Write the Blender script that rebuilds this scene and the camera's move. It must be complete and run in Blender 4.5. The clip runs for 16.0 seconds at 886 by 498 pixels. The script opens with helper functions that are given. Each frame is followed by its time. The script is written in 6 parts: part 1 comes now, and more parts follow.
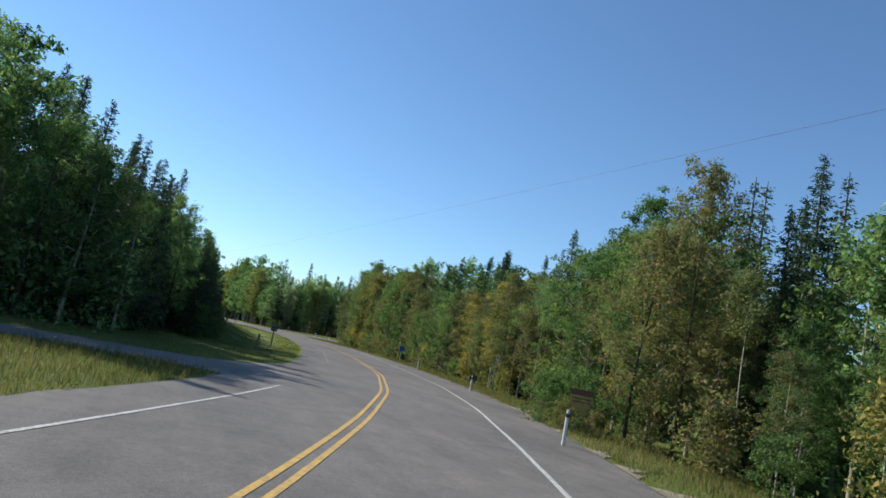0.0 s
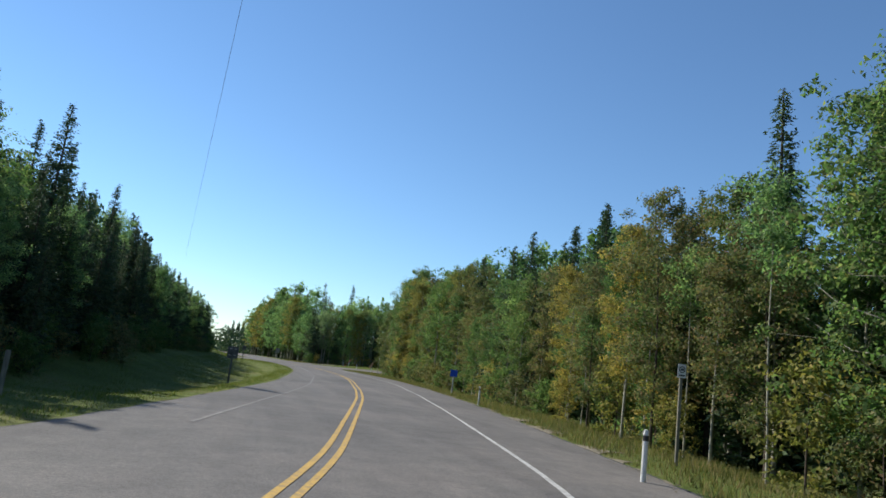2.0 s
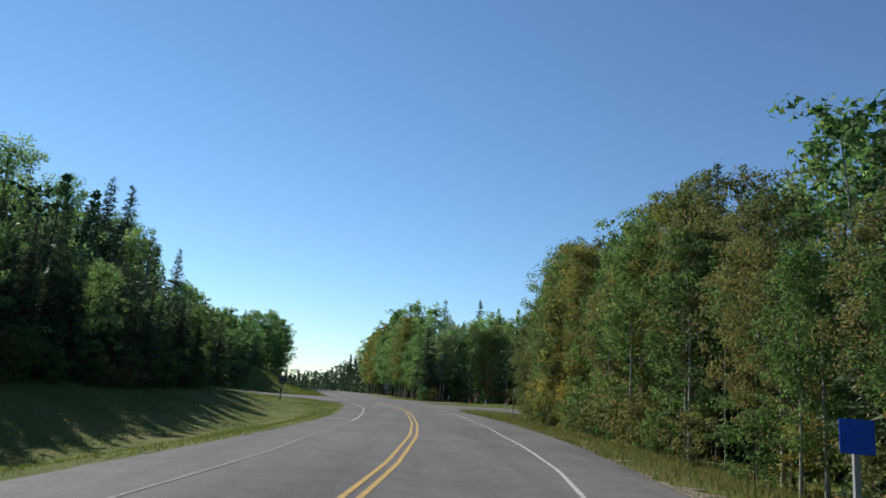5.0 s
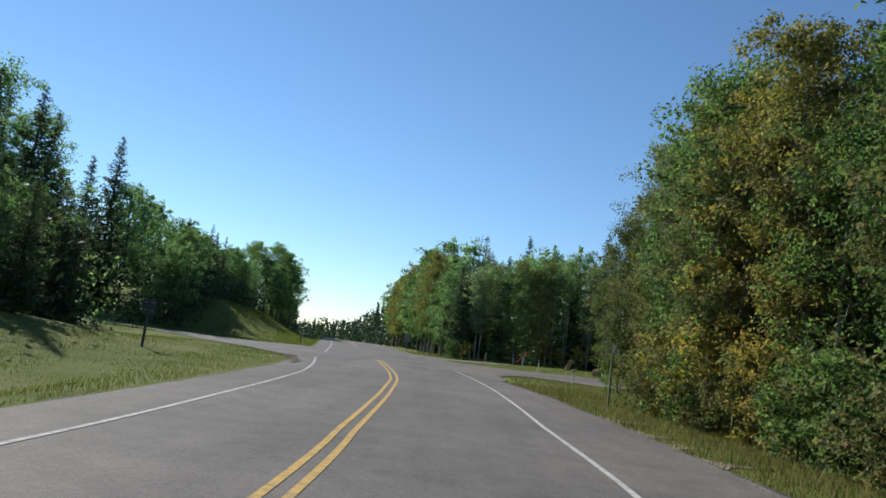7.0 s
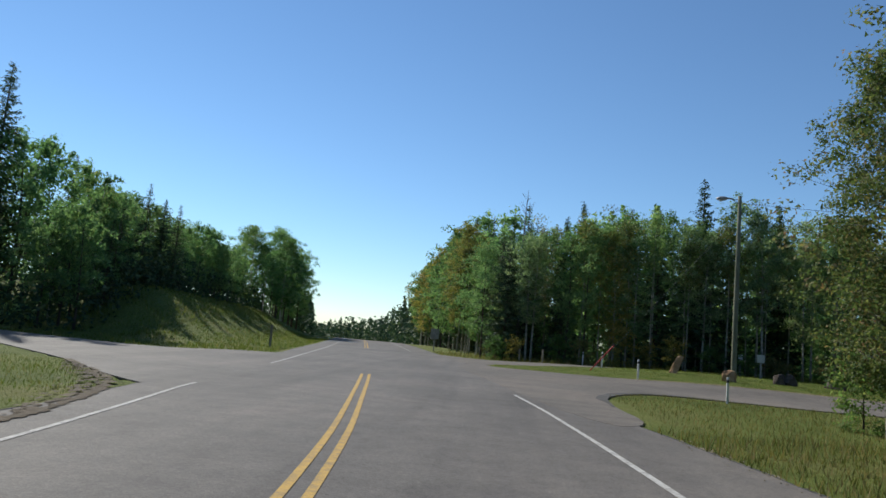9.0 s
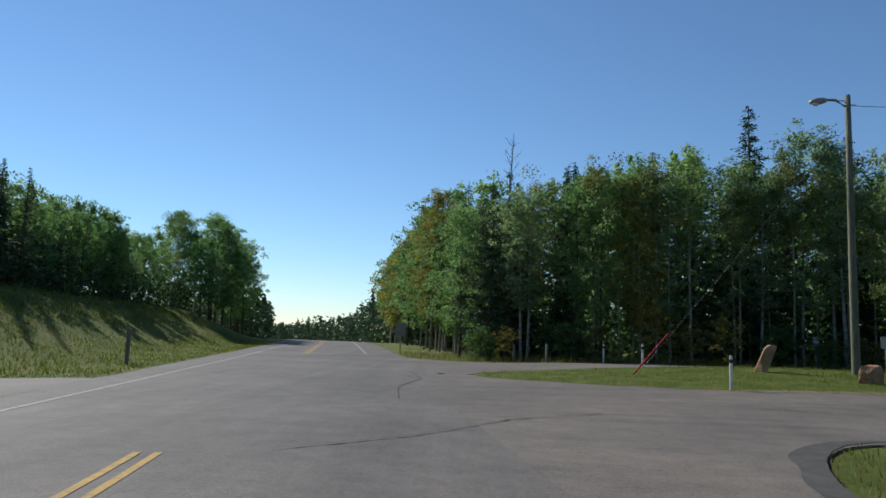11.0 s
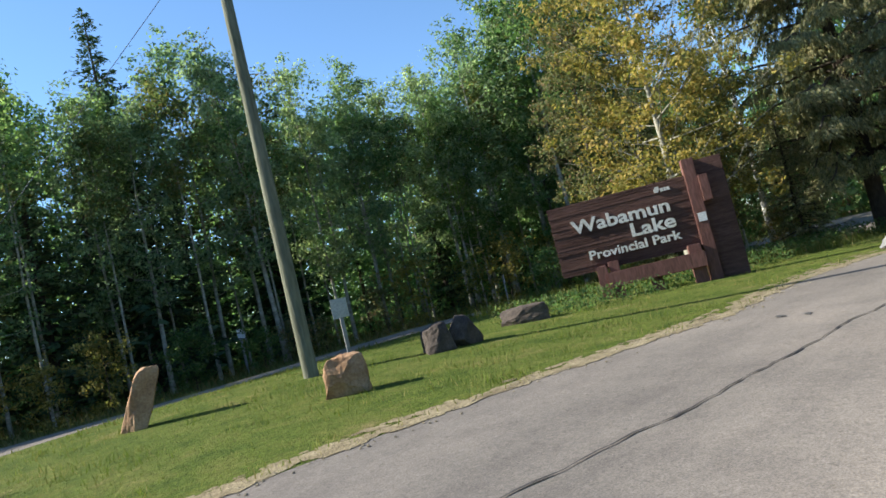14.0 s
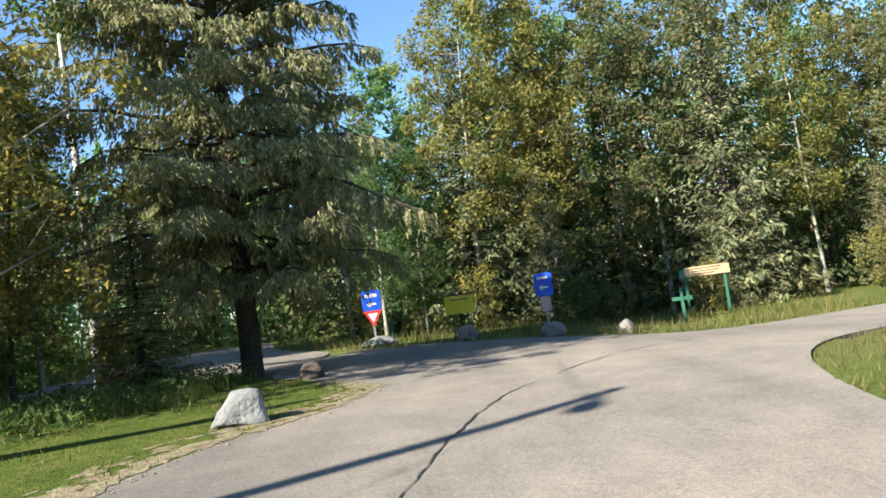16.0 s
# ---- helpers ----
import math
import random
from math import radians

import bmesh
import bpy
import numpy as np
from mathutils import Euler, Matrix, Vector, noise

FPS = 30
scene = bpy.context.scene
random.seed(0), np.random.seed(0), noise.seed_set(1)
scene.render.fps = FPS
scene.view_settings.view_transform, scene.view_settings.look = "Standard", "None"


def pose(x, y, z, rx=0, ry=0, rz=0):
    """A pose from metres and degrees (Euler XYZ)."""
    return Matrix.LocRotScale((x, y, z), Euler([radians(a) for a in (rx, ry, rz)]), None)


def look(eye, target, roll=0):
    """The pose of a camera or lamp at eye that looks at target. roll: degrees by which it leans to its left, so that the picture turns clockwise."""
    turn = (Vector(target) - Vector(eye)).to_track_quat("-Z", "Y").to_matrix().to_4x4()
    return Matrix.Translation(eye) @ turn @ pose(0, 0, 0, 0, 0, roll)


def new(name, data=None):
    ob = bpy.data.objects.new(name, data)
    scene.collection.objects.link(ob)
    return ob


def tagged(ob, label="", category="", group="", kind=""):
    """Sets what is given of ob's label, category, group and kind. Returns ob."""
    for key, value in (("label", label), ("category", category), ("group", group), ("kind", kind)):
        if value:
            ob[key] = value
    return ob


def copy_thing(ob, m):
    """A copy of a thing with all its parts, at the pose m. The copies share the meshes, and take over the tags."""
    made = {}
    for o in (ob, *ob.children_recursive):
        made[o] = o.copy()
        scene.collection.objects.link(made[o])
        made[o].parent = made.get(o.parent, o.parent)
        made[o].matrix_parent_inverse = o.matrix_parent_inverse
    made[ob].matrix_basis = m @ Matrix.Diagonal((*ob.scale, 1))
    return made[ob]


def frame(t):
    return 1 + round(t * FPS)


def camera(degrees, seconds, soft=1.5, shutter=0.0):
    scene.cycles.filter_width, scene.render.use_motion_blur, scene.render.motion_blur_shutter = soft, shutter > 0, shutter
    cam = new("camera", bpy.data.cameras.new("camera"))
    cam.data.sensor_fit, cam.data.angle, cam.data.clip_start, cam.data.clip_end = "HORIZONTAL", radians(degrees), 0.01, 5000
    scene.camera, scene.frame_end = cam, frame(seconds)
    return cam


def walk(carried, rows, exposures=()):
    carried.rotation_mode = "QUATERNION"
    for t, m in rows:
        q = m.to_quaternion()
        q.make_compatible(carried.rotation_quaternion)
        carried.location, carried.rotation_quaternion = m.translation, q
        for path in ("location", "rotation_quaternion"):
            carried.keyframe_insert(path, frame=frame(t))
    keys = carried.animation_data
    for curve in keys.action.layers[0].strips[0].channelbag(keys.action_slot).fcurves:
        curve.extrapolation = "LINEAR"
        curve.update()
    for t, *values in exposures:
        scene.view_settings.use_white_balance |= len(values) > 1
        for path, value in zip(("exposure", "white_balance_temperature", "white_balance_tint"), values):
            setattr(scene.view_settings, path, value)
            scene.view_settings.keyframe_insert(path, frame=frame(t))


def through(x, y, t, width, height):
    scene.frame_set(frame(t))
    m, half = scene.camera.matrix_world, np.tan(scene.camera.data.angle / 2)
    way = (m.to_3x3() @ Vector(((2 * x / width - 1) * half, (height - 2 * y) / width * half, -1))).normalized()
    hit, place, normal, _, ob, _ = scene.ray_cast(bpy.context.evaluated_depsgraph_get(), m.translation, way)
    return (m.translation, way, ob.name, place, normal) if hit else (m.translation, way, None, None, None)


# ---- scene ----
cam = camera(65.4, 16.0, soft=1.6)
PATH = [
    (0, (2.628, 1.844, 1.535), (3.263, 3.717, 1.832), 11.2),
    (0.5, (4.904, 7.541, 1.444), (5.492, 9.429, 1.744), 9.6),
    (1, (7.085, 13.325, 1.414), (7.634, 15.222, 1.732), 8.1),
    (1.5, (8.924, 18.89, 1.353), (9.432, 20.795, 1.687), 7.5),
    (2, (10.473, 24.317, 1.293), (10.939, 26.23, 1.642), 6.9),
    (2.5, (11.923, 29.713, 1.36), (12.326, 31.64, 1.711), 6.1),
    (3, (13.049, 34.988, 1.372), (13.289, 36.942, 1.726), 5.6),
    (3.2, (13.397, 37.118, 1.386), (13.592, 39.076, 1.744), 4.7),
    (5.3, (17.339, 61.605, 1.432), (17.378, 63.564, 1.837), 5.3),
    (5.5, (17.634, 64.013, 1.376), (17.65, 65.977, 1.753), 5.7),
    (6, (18.034, 70.028, 1.434), (18.022, 72.002, 1.753), 6.5),
    (6.5, (18.349, 75.933, 1.388), (18.31, 77.91, 1.685), 7.1),
    (7, (18.496, 81.439, 1.334), (18.454, 83.42, 1.606), 7.3),
    (7.5, (18.511, 86.647, 1.326), (18.455, 88.63, 1.579), 7.1),
    (8, (18.52, 91.456, 1.334), (18.437, 93.438, 1.586), 6.3),
    (8.5, (18.376, 96.022, 1.283), (18.265, 98.003, 1.538), 5.6),
    (8.7, (18.305, 97.64, 1.304), (18.177, 99.619, 1.558), 5.4),
    (10.8, (17.933, 112.384, 1.4), (17.866, 114.369, 1.64), 2.3),
    (11, (18.126, 113.407, 1.429), (18.071, 115.392, 1.671), 2.1),
    (11.5, (18.602, 116.13, 1.397), (18.635, 118.112, 1.661), -5.8),
    (12, (19.337, 118.618, 1.41), (19.578, 120.589, 1.655), -8.8),
    (12.5, (20.412, 121.024, 1.428), (20.908, 122.949, 1.641), -11.4),
    (13, (21.586, 122.842, 1.396), (22.319, 124.691, 1.61), -12.2),
    (13.5, (23.046, 124.556, 1.429), (24.1, 126.247, 1.603), -13.4),
    (14, (24.728, 125.828, 1.437), (26.104, 127.274, 1.563), -13.7),
    (14.5, (26.698, 126.399, 1.389), (28.38, 127.478, 1.457), -11.8),
    (14.7, (27.474, 126.633, 1.391), (29.249, 127.544, 1.523), -9.4),
    (15, (28.756, 126.992, 1.385), (30.633, 127.673, 1.5), -8.8),
    (15.5, (30.948, 127.277, 1.347), (32.921, 127.591, 1.448), -9.9),
    (16, (33.079, 127.157, 1.346), (35.074, 127.181, 1.485), -7.7),
]
walk(cam, [(t, look(eye, target, roll)) for t, eye, target, roll in PATH],
     [(0.0, 0.74, 6200, 8), (3.0, 0.66, 6200, 8), (5.5, 0.47, 6200, 8), (7.0, 0.55, 6250, 8), (8.5, 0.5, 6250, 8), (11.0, 0.32, 6150, 9), (13.0, 0.88, 6200, 9), (14.0, 1.48, 6350, 8), (16.0, 1.74, 6500, 7)])

# ---------- world, sun, exposure ----------
SUN_AZ, SUN_EL = math.atan2(-9.4, 10.8), radians(34.0)
world = bpy.data.worlds.new("sky")
scene.world = world
world.use_nodes = True
wn = world.node_tree
sky = wn.nodes.new("ShaderNodeTexSky")
sky.sky_type, sky.sun_disc = "NISHITA", False
sky.sun_elevation, sky.sun_rotation = SUN_EL, SUN_AZ
sky.air_density, sky.dust_density, sky.ozone_density = 1.0, 0.0, 5.0
wn.nodes["Background"].inputs[1].default_value = 0.089
tone = wn.nodes.new("ShaderNodeMix")
tone.data_type, tone.blend_type = "RGBA", "MULTIPLY"
tone.inputs[0].default_value = 1.0
tone.inputs[7].default_value = (0.95, 0.985, 0.98, 1)
wn.links.new(sky.outputs[0], tone.inputs[6])
wn.links.new(tone.outputs[2], wn.nodes["Background"].inputs[0])
sun_dir = Vector((math.sin(SUN_AZ) * math.cos(SUN_EL), math.cos(SUN_AZ) * math.cos(SUN_EL), math.sin(SUN_EL)))
sun_data = bpy.data.lights.new("sun", "SUN")
sun_data.energy, sun_data.angle, sun_data.color = 4.4, radians(0.53), (1.0, 0.93, 0.82)
sun = new("sun", sun_data)
sun.matrix_world = look(tuple(sun_dir * 300), (0, 0, 0))


# ---------- small helpers ----------
def mesh(name, verts, faces, mat, parent=None, label="", smooth=False):
    me = bpy.data.meshes.new(name)
    me.from_pydata([tuple(map(float, v)) for v in verts], [], [tuple(map(int, f)) for f in faces])
    me.materials.append(mat)
    if smooth:
        me.polygons.foreach_set("use_smooth", [True] * len(me.polygons))
    me.update()
    ob = new(name, me)
    if parent is not None:
        ob.parent = parent
    if label:
        ob["label"] = label
    return ob


def part(name, bm, mat, parent=None, label="", smooth=False):
    me = bpy.data.meshes.new(name)
    bm.to_mesh(me)
    bm.free()
    me.materials.append(mat)
    if smooth:
        me.polygons.foreach_set("use_smooth", [True] * len(me.polygons))
    ob = new(name, me)
    if parent is not None:
        ob.parent = parent
    if label:
        ob["label"] = label
    return ob


def thing(name, m, label, category, group=""):
    ob = new(name)
    ob.empty_display_size = 0.2
    ob.matrix_basis = m
    return tagged(ob, label, category, group)


def box(x0, y0, z0, x1, y1, z1, bevel=0.0, bm=None):
    own = bmesh.new()
    bmesh.ops.create_cube(own, size=1, matrix=Matrix.Translation(((x0 + x1) / 2, (y0 + y1) / 2, (z0 + z1) / 2)) @ Matrix.Diagonal((x1 - x0, y1 - y0, z1 - z0, 1)))
    if bevel:
        bmesh.ops.bevel(own, geom=own.edges[:], offset=bevel, segments=2, affect="EDGES")
    return own


def cone(r0, r1, z0, z1, n=12, bevel=0.0):
    bm = bmesh.new()
    bmesh.ops.create_cone(bm, cap_ends=True, segments=n, radius1=r0, radius2=r1, depth=z1 - z0, matrix=Matrix.Translation((0, 0, (z0 + z1) / 2)))
    if bevel:
        bmesh.ops.bevel(bm, geom=[e for e in bm.edges if abs(e.verts[0].co.z - e.verts[1].co.z) < 1e-5], offset=bevel, segments=1, affect="EDGES")
    return bm


def tube(points, radii, n=6):
    """Rings swept along points; returns verts and faces."""
    pts = [Vector(p) for p in points]
    verts, faces = [], []
    for i, p in enumerate(pts):
        d = (pts[min(i + 1, len(pts) - 1)] - pts[max(i - 1, 0)]).normalized()
        a = d.orthogonal().normalized() if abs(d.z) < 0.95 else Vector((1, 0, 0))
        a = (a - d * a.dot(d)).normalized()
        b = d.cross(a)
        for k in range(n):
            t = 2 * math.pi * k / n
            verts.append(p + (a * math.cos(t) + b * math.sin(t)) * radii[i])
    for i in range(len(pts) - 1):
        for k in range(n):
            faces.append((i * n + k, i * n + (k + 1) % n, (i + 1) * n + (k + 1) % n, (i + 1) * n + k))
    return verts, faces


def joined(pieces):
    verts, faces = [], []
    for v, f in pieces:
        o = len(verts)
        verts += list(v)
        faces += [tuple(i + o for i in q) for q in f]
    return verts, faces


def sm(x, a, b):
    u = np.clip((x - a) / (b - a), 0, 1)
    return u * u * (3 - 2 * u)


# ---------- plan: the centre line, the lie of the land ----------
LINE_Y = [-60, -40, -20, 0, 8.3, 15.1, 23.5, 33.7, 42.6, 49, 57.1, 69.2, 80.7, 89.3, 97.4, 104.2, 108.9, 119.1, 126, 153.5, 180, 220, 260, 300, 360, 420]
LINE_X = [-40, -25, -11, 0, 3.6, 6.2, 9.0, 11.6, 13.1, 14.15, 15.3, 16.4, 17.3, 17.55, 17.27, 16.88, 16.4, 14.95, 13.9, 9.4, 4.9, -3, -13, -27, -58, -100]
_ys = np.arange(-60, 420.1, 0.5)
_xs = np.interp(_ys, LINE_Y, LINE_X)
_k = np.exp(-np.linspace(-2, 2, 17) ** 2)
_xs = np.convolve(np.pad(_xs, 8, mode="reflect", reflect_type="odd"), _k / _k.sum(), "valid")


def xc(y):
    return np.interp(y, _ys, _xs)


def side(x, y):
    """Distance to the right of the centre line."""
    s = (xc(y + 1) - xc(y - 1)) / 2
    return (x - xc(y)) / np.sqrt(1 + s * s)


def along(y, d):
    """The place d metres to the right of the centre line at y."""
    s = float(xc(y + 1) - xc(y - 1)) / 2
    n = math.sqrt(1 + s * s)
    return float(xc(y)) + d / n, y - d * s / n


def edge_right(y):
    return 5.1 + 0.25 * sm(np.asarray(y, float), 50, 80)


EDGE_LEFT = -3.8


def land(x, y):
    x, y = np.asarray(x, float), np.asarray(y, float)
    d = side(x, y)
    z = (0.045 * np.clip(y - 126, 0, 13) - 0.03 * np.clip(y - 139.2, 0, 6)) * sm(x, 17, 30) * (1 - 0.7 * sm(x, 40, 54))
    z = z - 0.4 * sm(x, 40, 54) * sm(126 - y, 0, 6)
    z = z - 0.35 * sm(d, 6.6, 10) * (1 - sm(y, 98, 112))
    past = y - 0.36 * np.clip(3 - x, 0, 20)
    z = z + 2.9 * sm(-d, 5.5, 14) * sm(past, 128, 139) * (1 - sm(y, 176, 205))
    z = z + 0.9 * sm(-d, 6.5, 15) * sm(y, 34, 46) * (1 - sm(y, 100, 116))
    z = z + 0.1 * sm(-d, 4.2, 6.6) * sm(y, -14, 2) * (1 - sm(y, 17.2, 20.8))
    z = z - 0.5 * sm(-d, 4.1, 6.6) * (1 - sm(-d, 8, 13)) * sm(y, 36, 50) * (1 - sm(y, 86, 102))
    z = z - 0.0004 * np.clip(y - 186, 0, 110) ** 2
    far = np.sqrt((x - 15) ** 2 + (y - 90) ** 2)
    return z + 0.06 * np.sin(x * 0.31 + 1.3) * np.sin(y * 0.27) * sm(np.abs(d - 0.8), 6.5, 12) * sm(300 - far, 0, 200)


DRIVE = [(20.3, 112.5), (21.6, 113.4), (21.5, 117.3), (21.8, 119.8), (22.2, 121.2), (22.9, 122.7), (23.9, 123.8), (25.6, 124.2), (29.5, 124.3), (34, 124.3), (38.6, 124.0),
         (41.2, 123.3), (42.9, 122.2), (44.0, 120.6), (44.8, 118), (46.2, 112), (49, 103), (54.5, 104.5), (52, 112), (50.8, 117.5), (50.3, 121.0),
         (50.6, 123.6), (51.8, 125.8), (53.4, 128.2), (53.6, 131.0), (47.6, 131.6), (45.8, 130.0), (43.8, 128.5), (41.9, 128.9), (39.8, 130.0), (37.2, 130.4),
         (33.8, 130.2), (31.2, 130.7), (27.8, 131.4), (25.3, 131.8), (22.5, 133.2), (19.9, 135.0), (18.9, 136.2), (18.6, 137.5), (17.6, 138.2), (17.0, 134), (18.2, 126)]
EXIT = [(17.05, 138.2), (18.6, 137.5), (18.9, 138.8), (20.2, 139.7), (23, 140.2), (28, 140.3), (34, 140.3), (40, 139.7), (45, 137.6), (47.9, 134.4), (47.6, 131.6),
        (53.6, 131.0), (56.5, 132.0), (62, 135), (72, 138), (72, 143.5), (60, 141), (53, 140.6), (46, 143), (38, 145), (28, 145.2), (23, 146), (18.5, 148.2), (15.2, 151.5), (13.6, 155), (12.6, 155.5), (15.6, 143)]
ISLAND = [(18.6, 137.5), (18.9, 136.2), (19.9, 135.0), (22.5, 133.2), (25.3, 131.8), (27.8, 131.4), (31.2, 130.7), (33.8, 130.2), (37.2, 130.4), (39.8, 130.0),
          (41.9, 128.9), (43.8, 128.5), (45.8, 130.0), (47.6, 131.6), (47.9, 134.4), (45, 137.6), (40, 139.7), (34, 140.3), (28, 140.3), (23, 140.2), (20.2, 139.7), (18.9, 138.8)]
SIDE_ROAD = [(4.6, 17.6), (4.1, 19.8), (2.4, 20.9), (-5, 21.4), (-14, 20.4), (-14, 23.6), (-5, 24.0), (1.8, 24.2), (4.0, 24.9), (5.4, 27.2), (7.0, 29.6), (8.8, 33), (8.8, 27), (6.5, 20)]
SIDE_LANE = [(12.9, 112), (10.6, 113.8), (8.6, 116.2), (5, 119.2), (-3, 124.5), (-16, 131), (-16, 135.5), (-3, 129), (2.5, 126.4), (6.2, 126.3), (7.4, 129.5), (10.0, 131), (11.5, 122)]


def inside(poly, x, y):
    x, y = np.asarray(x, float), np.asarray(y, float)
    hit = np.zeros(x.shape, bool)
    for (ax, ay), (bx, by) in zip(poly, poly[1:] + poly[:1]):
        if ay != by:
            hit ^= ((ay > y) != (by > y)) & (x < (bx - ax) * (y - ay) / (by - ay) + ax)
    return hit


def paved(x, y):
    x, y = np.asarray(x, float), np.asarray(y, float)
    d = side(x, y)
    hit = (d > EDGE_LEFT) & (d < edge_right(y)) & (y < 415) & (y > -55)
    for poly in (DRIVE, EXIT, SIDE_ROAD, SIDE_LANE):
        hit |= inside(poly, x, y)
    return hit


def rounded(poly, rounds=2):
    for _ in range(rounds):
        out = []
        for (ax, ay), (bx, by) in zip(poly, poly[1:] + poly[:1]):
            out += [(0.75 * ax + 0.25 * bx, 0.75 * ay + 0.25 * by), (0.25 * ax + 0.75 * bx, 0.25 * ay + 0.75 * by)]
        poly = out
    return poly


def cut(poly, axis, value, keep_low):
    out = []
    for p, q in zip(poly, poly[1:] + poly[:1]):
        a, b = (p[axis] - value, q[axis] - value)
        if not keep_low:
            a, b = -a, -b
        if a <= 0:
            out.append(p)
        if (a < 0 < b) or (b < 0 < a):
            t = a / (a - b)
            out.append((p[0] + (q[0] - p[0]) * t, p[1] + (q[1] - p[1]) * t))
    return out


def sheet(name, poly, lift, mat, label, step=1.5, skirt=0.14):
    """A sheet over the land within an outline, with a skirt down its rim."""
    xs, ys = [p[0] for p in poly], [p[1] for p in poly]
    verts, faces, index = [], [], {}

    def vert(p, drop=0.0):
        key = (round(p[0], 3), round(p[1], 3), drop)
        if key not in index:
            index[key] = len(verts)
            verts.append((p[0], p[1], float(land(p[0], p[1])) + lift - drop))
        return index[key]

    x = math.floor(min(xs))
    while x < max(xs):
        column = cut(cut(poly, 0, x, False), 0, x + step, True)
        y = math.floor(min(ys))
        while column and y < max(ys):
            cell = cut(cut(column, 1, y, False), 1, y + step, True)
            ids = []
            for p in cell:
                i = vert(p)
                if not ids or (i != ids[-1] and i not in ids):
                    ids.append(i)
            if len(ids) > 2:
                faces.append(ids)
            y += step
        x += step
    for p, q in zip(poly, poly[1:] + poly[:1]):
        n = max(1, int(math.dist(p, q) / step))
        for k in range(n):
            a = (p[0] + (q[0] - p[0]) * k / n, p[1] + (q[1] - p[1]) * k / n)
            b = (p[0] + (q[0] - p[0]) * (k + 1) / n, p[1] + (q[1] - p[1]) * (k + 1) / n)
            faces.append((vert(a), vert(b), vert(b, skirt), vert(a, skirt)))
    return tagged(mesh(name, verts, faces, mat, smooth=False), label, kind="structure")


# ---------- materials ----------
def material(name, rough=0.8, spec=0.3):
    m = bpy.data.materials.new(name)
    m.use_nodes = True
    b = m.node_tree.nodes["Principled BSDF"]
    b.inputs["Roughness"].default_value = rough
    b.inputs["Specular IOR Level"].default_value = spec
    return m, m.node_tree, b


def noise_of(nt, scale, detail=4, rough=0.55, coord="Object", stretch=None):
    tc = nt.nodes.new("ShaderNodeTexCoord")
    n = nt.nodes.new("ShaderNodeTexNoise")
    n.inputs["Scale"].default_value, n.inputs["Detail"].default_value, n.inputs["Roughness"].default_value = scale, detail, rough
    src = tc.outputs[coord]
    if stretch:
        mp = nt.nodes.new("ShaderNodeMapping")
        mp.inputs["Scale"].default_value = stretch
        nt.links.new(src, mp.inputs[0])
        src = mp.outputs[0]
    nt.links.new(src, n.inputs["Vector"])
    return n.outputs["Fac"]


def ramp(nt, fac, stops):
    r = nt.nodes.new("ShaderNodeValToRGB")
    while len(r.color_ramp.elements) < len(stops):
        r.color_ramp.elements.new(0.5)
    for e, (p, c) in zip(r.color_ramp.elements, stops):
        e.position, e.color = p, (*c, 1) if len(c) == 3 else c
    nt.links.new(fac, r.inputs[0])
    return r.outputs[0]


def mixed(nt, a, b, fac, mode="MIX"):
    m = nt.nodes.new("ShaderNodeMix")
    m.data_type, m.blend_type = "RGBA", mode
    for sock, v in ((m.inputs[0], fac), (m.inputs[6], a), (m.inputs[7], b)):
        if hasattr(v, "links"):
            nt.links.new(v, sock)
        elif isinstance(v, (int, float)):
            sock.default_value = v
        else:
            sock.default_value = (*v, 1)
    return m.outputs[2]


def bumped(nt, b, fac, strength, dist=0.02):
    n = nt.nodes.new("ShaderNodeBump")
    n.inputs["Strength"].default_value, n.inputs["Distance"].default_value = strength, dist
    nt.links.new(fac, n.inputs["Height"])
    nt.links.new(n.outputs[0], b.inputs["Normal"])


def surface(name, dark, light, scale, fine, rough=0.8, spec=0.3, bump=0.4, stretch=None, dist=0.01):
    m, nt, b = material(name, rough, spec)
    big = ramp(nt, noise_of(nt, scale, 5, stretch=stretch), [(0.3, dark), (0.7, light)])
    grain = ramp(nt, noise_of(nt, fine, 3, stretch=stretch), [(0.25, (0.62, 0.62, 0.62)), (0.75, (1.25, 1.25, 1.25))])
    nt.links.new(mixed(nt, big, grain, 1.0, "MULTIPLY"), b.inputs["Base Color"])
    bumped(nt, b, noise_of(nt, fine, 3, stretch=stretch), bump, dist)
    return m


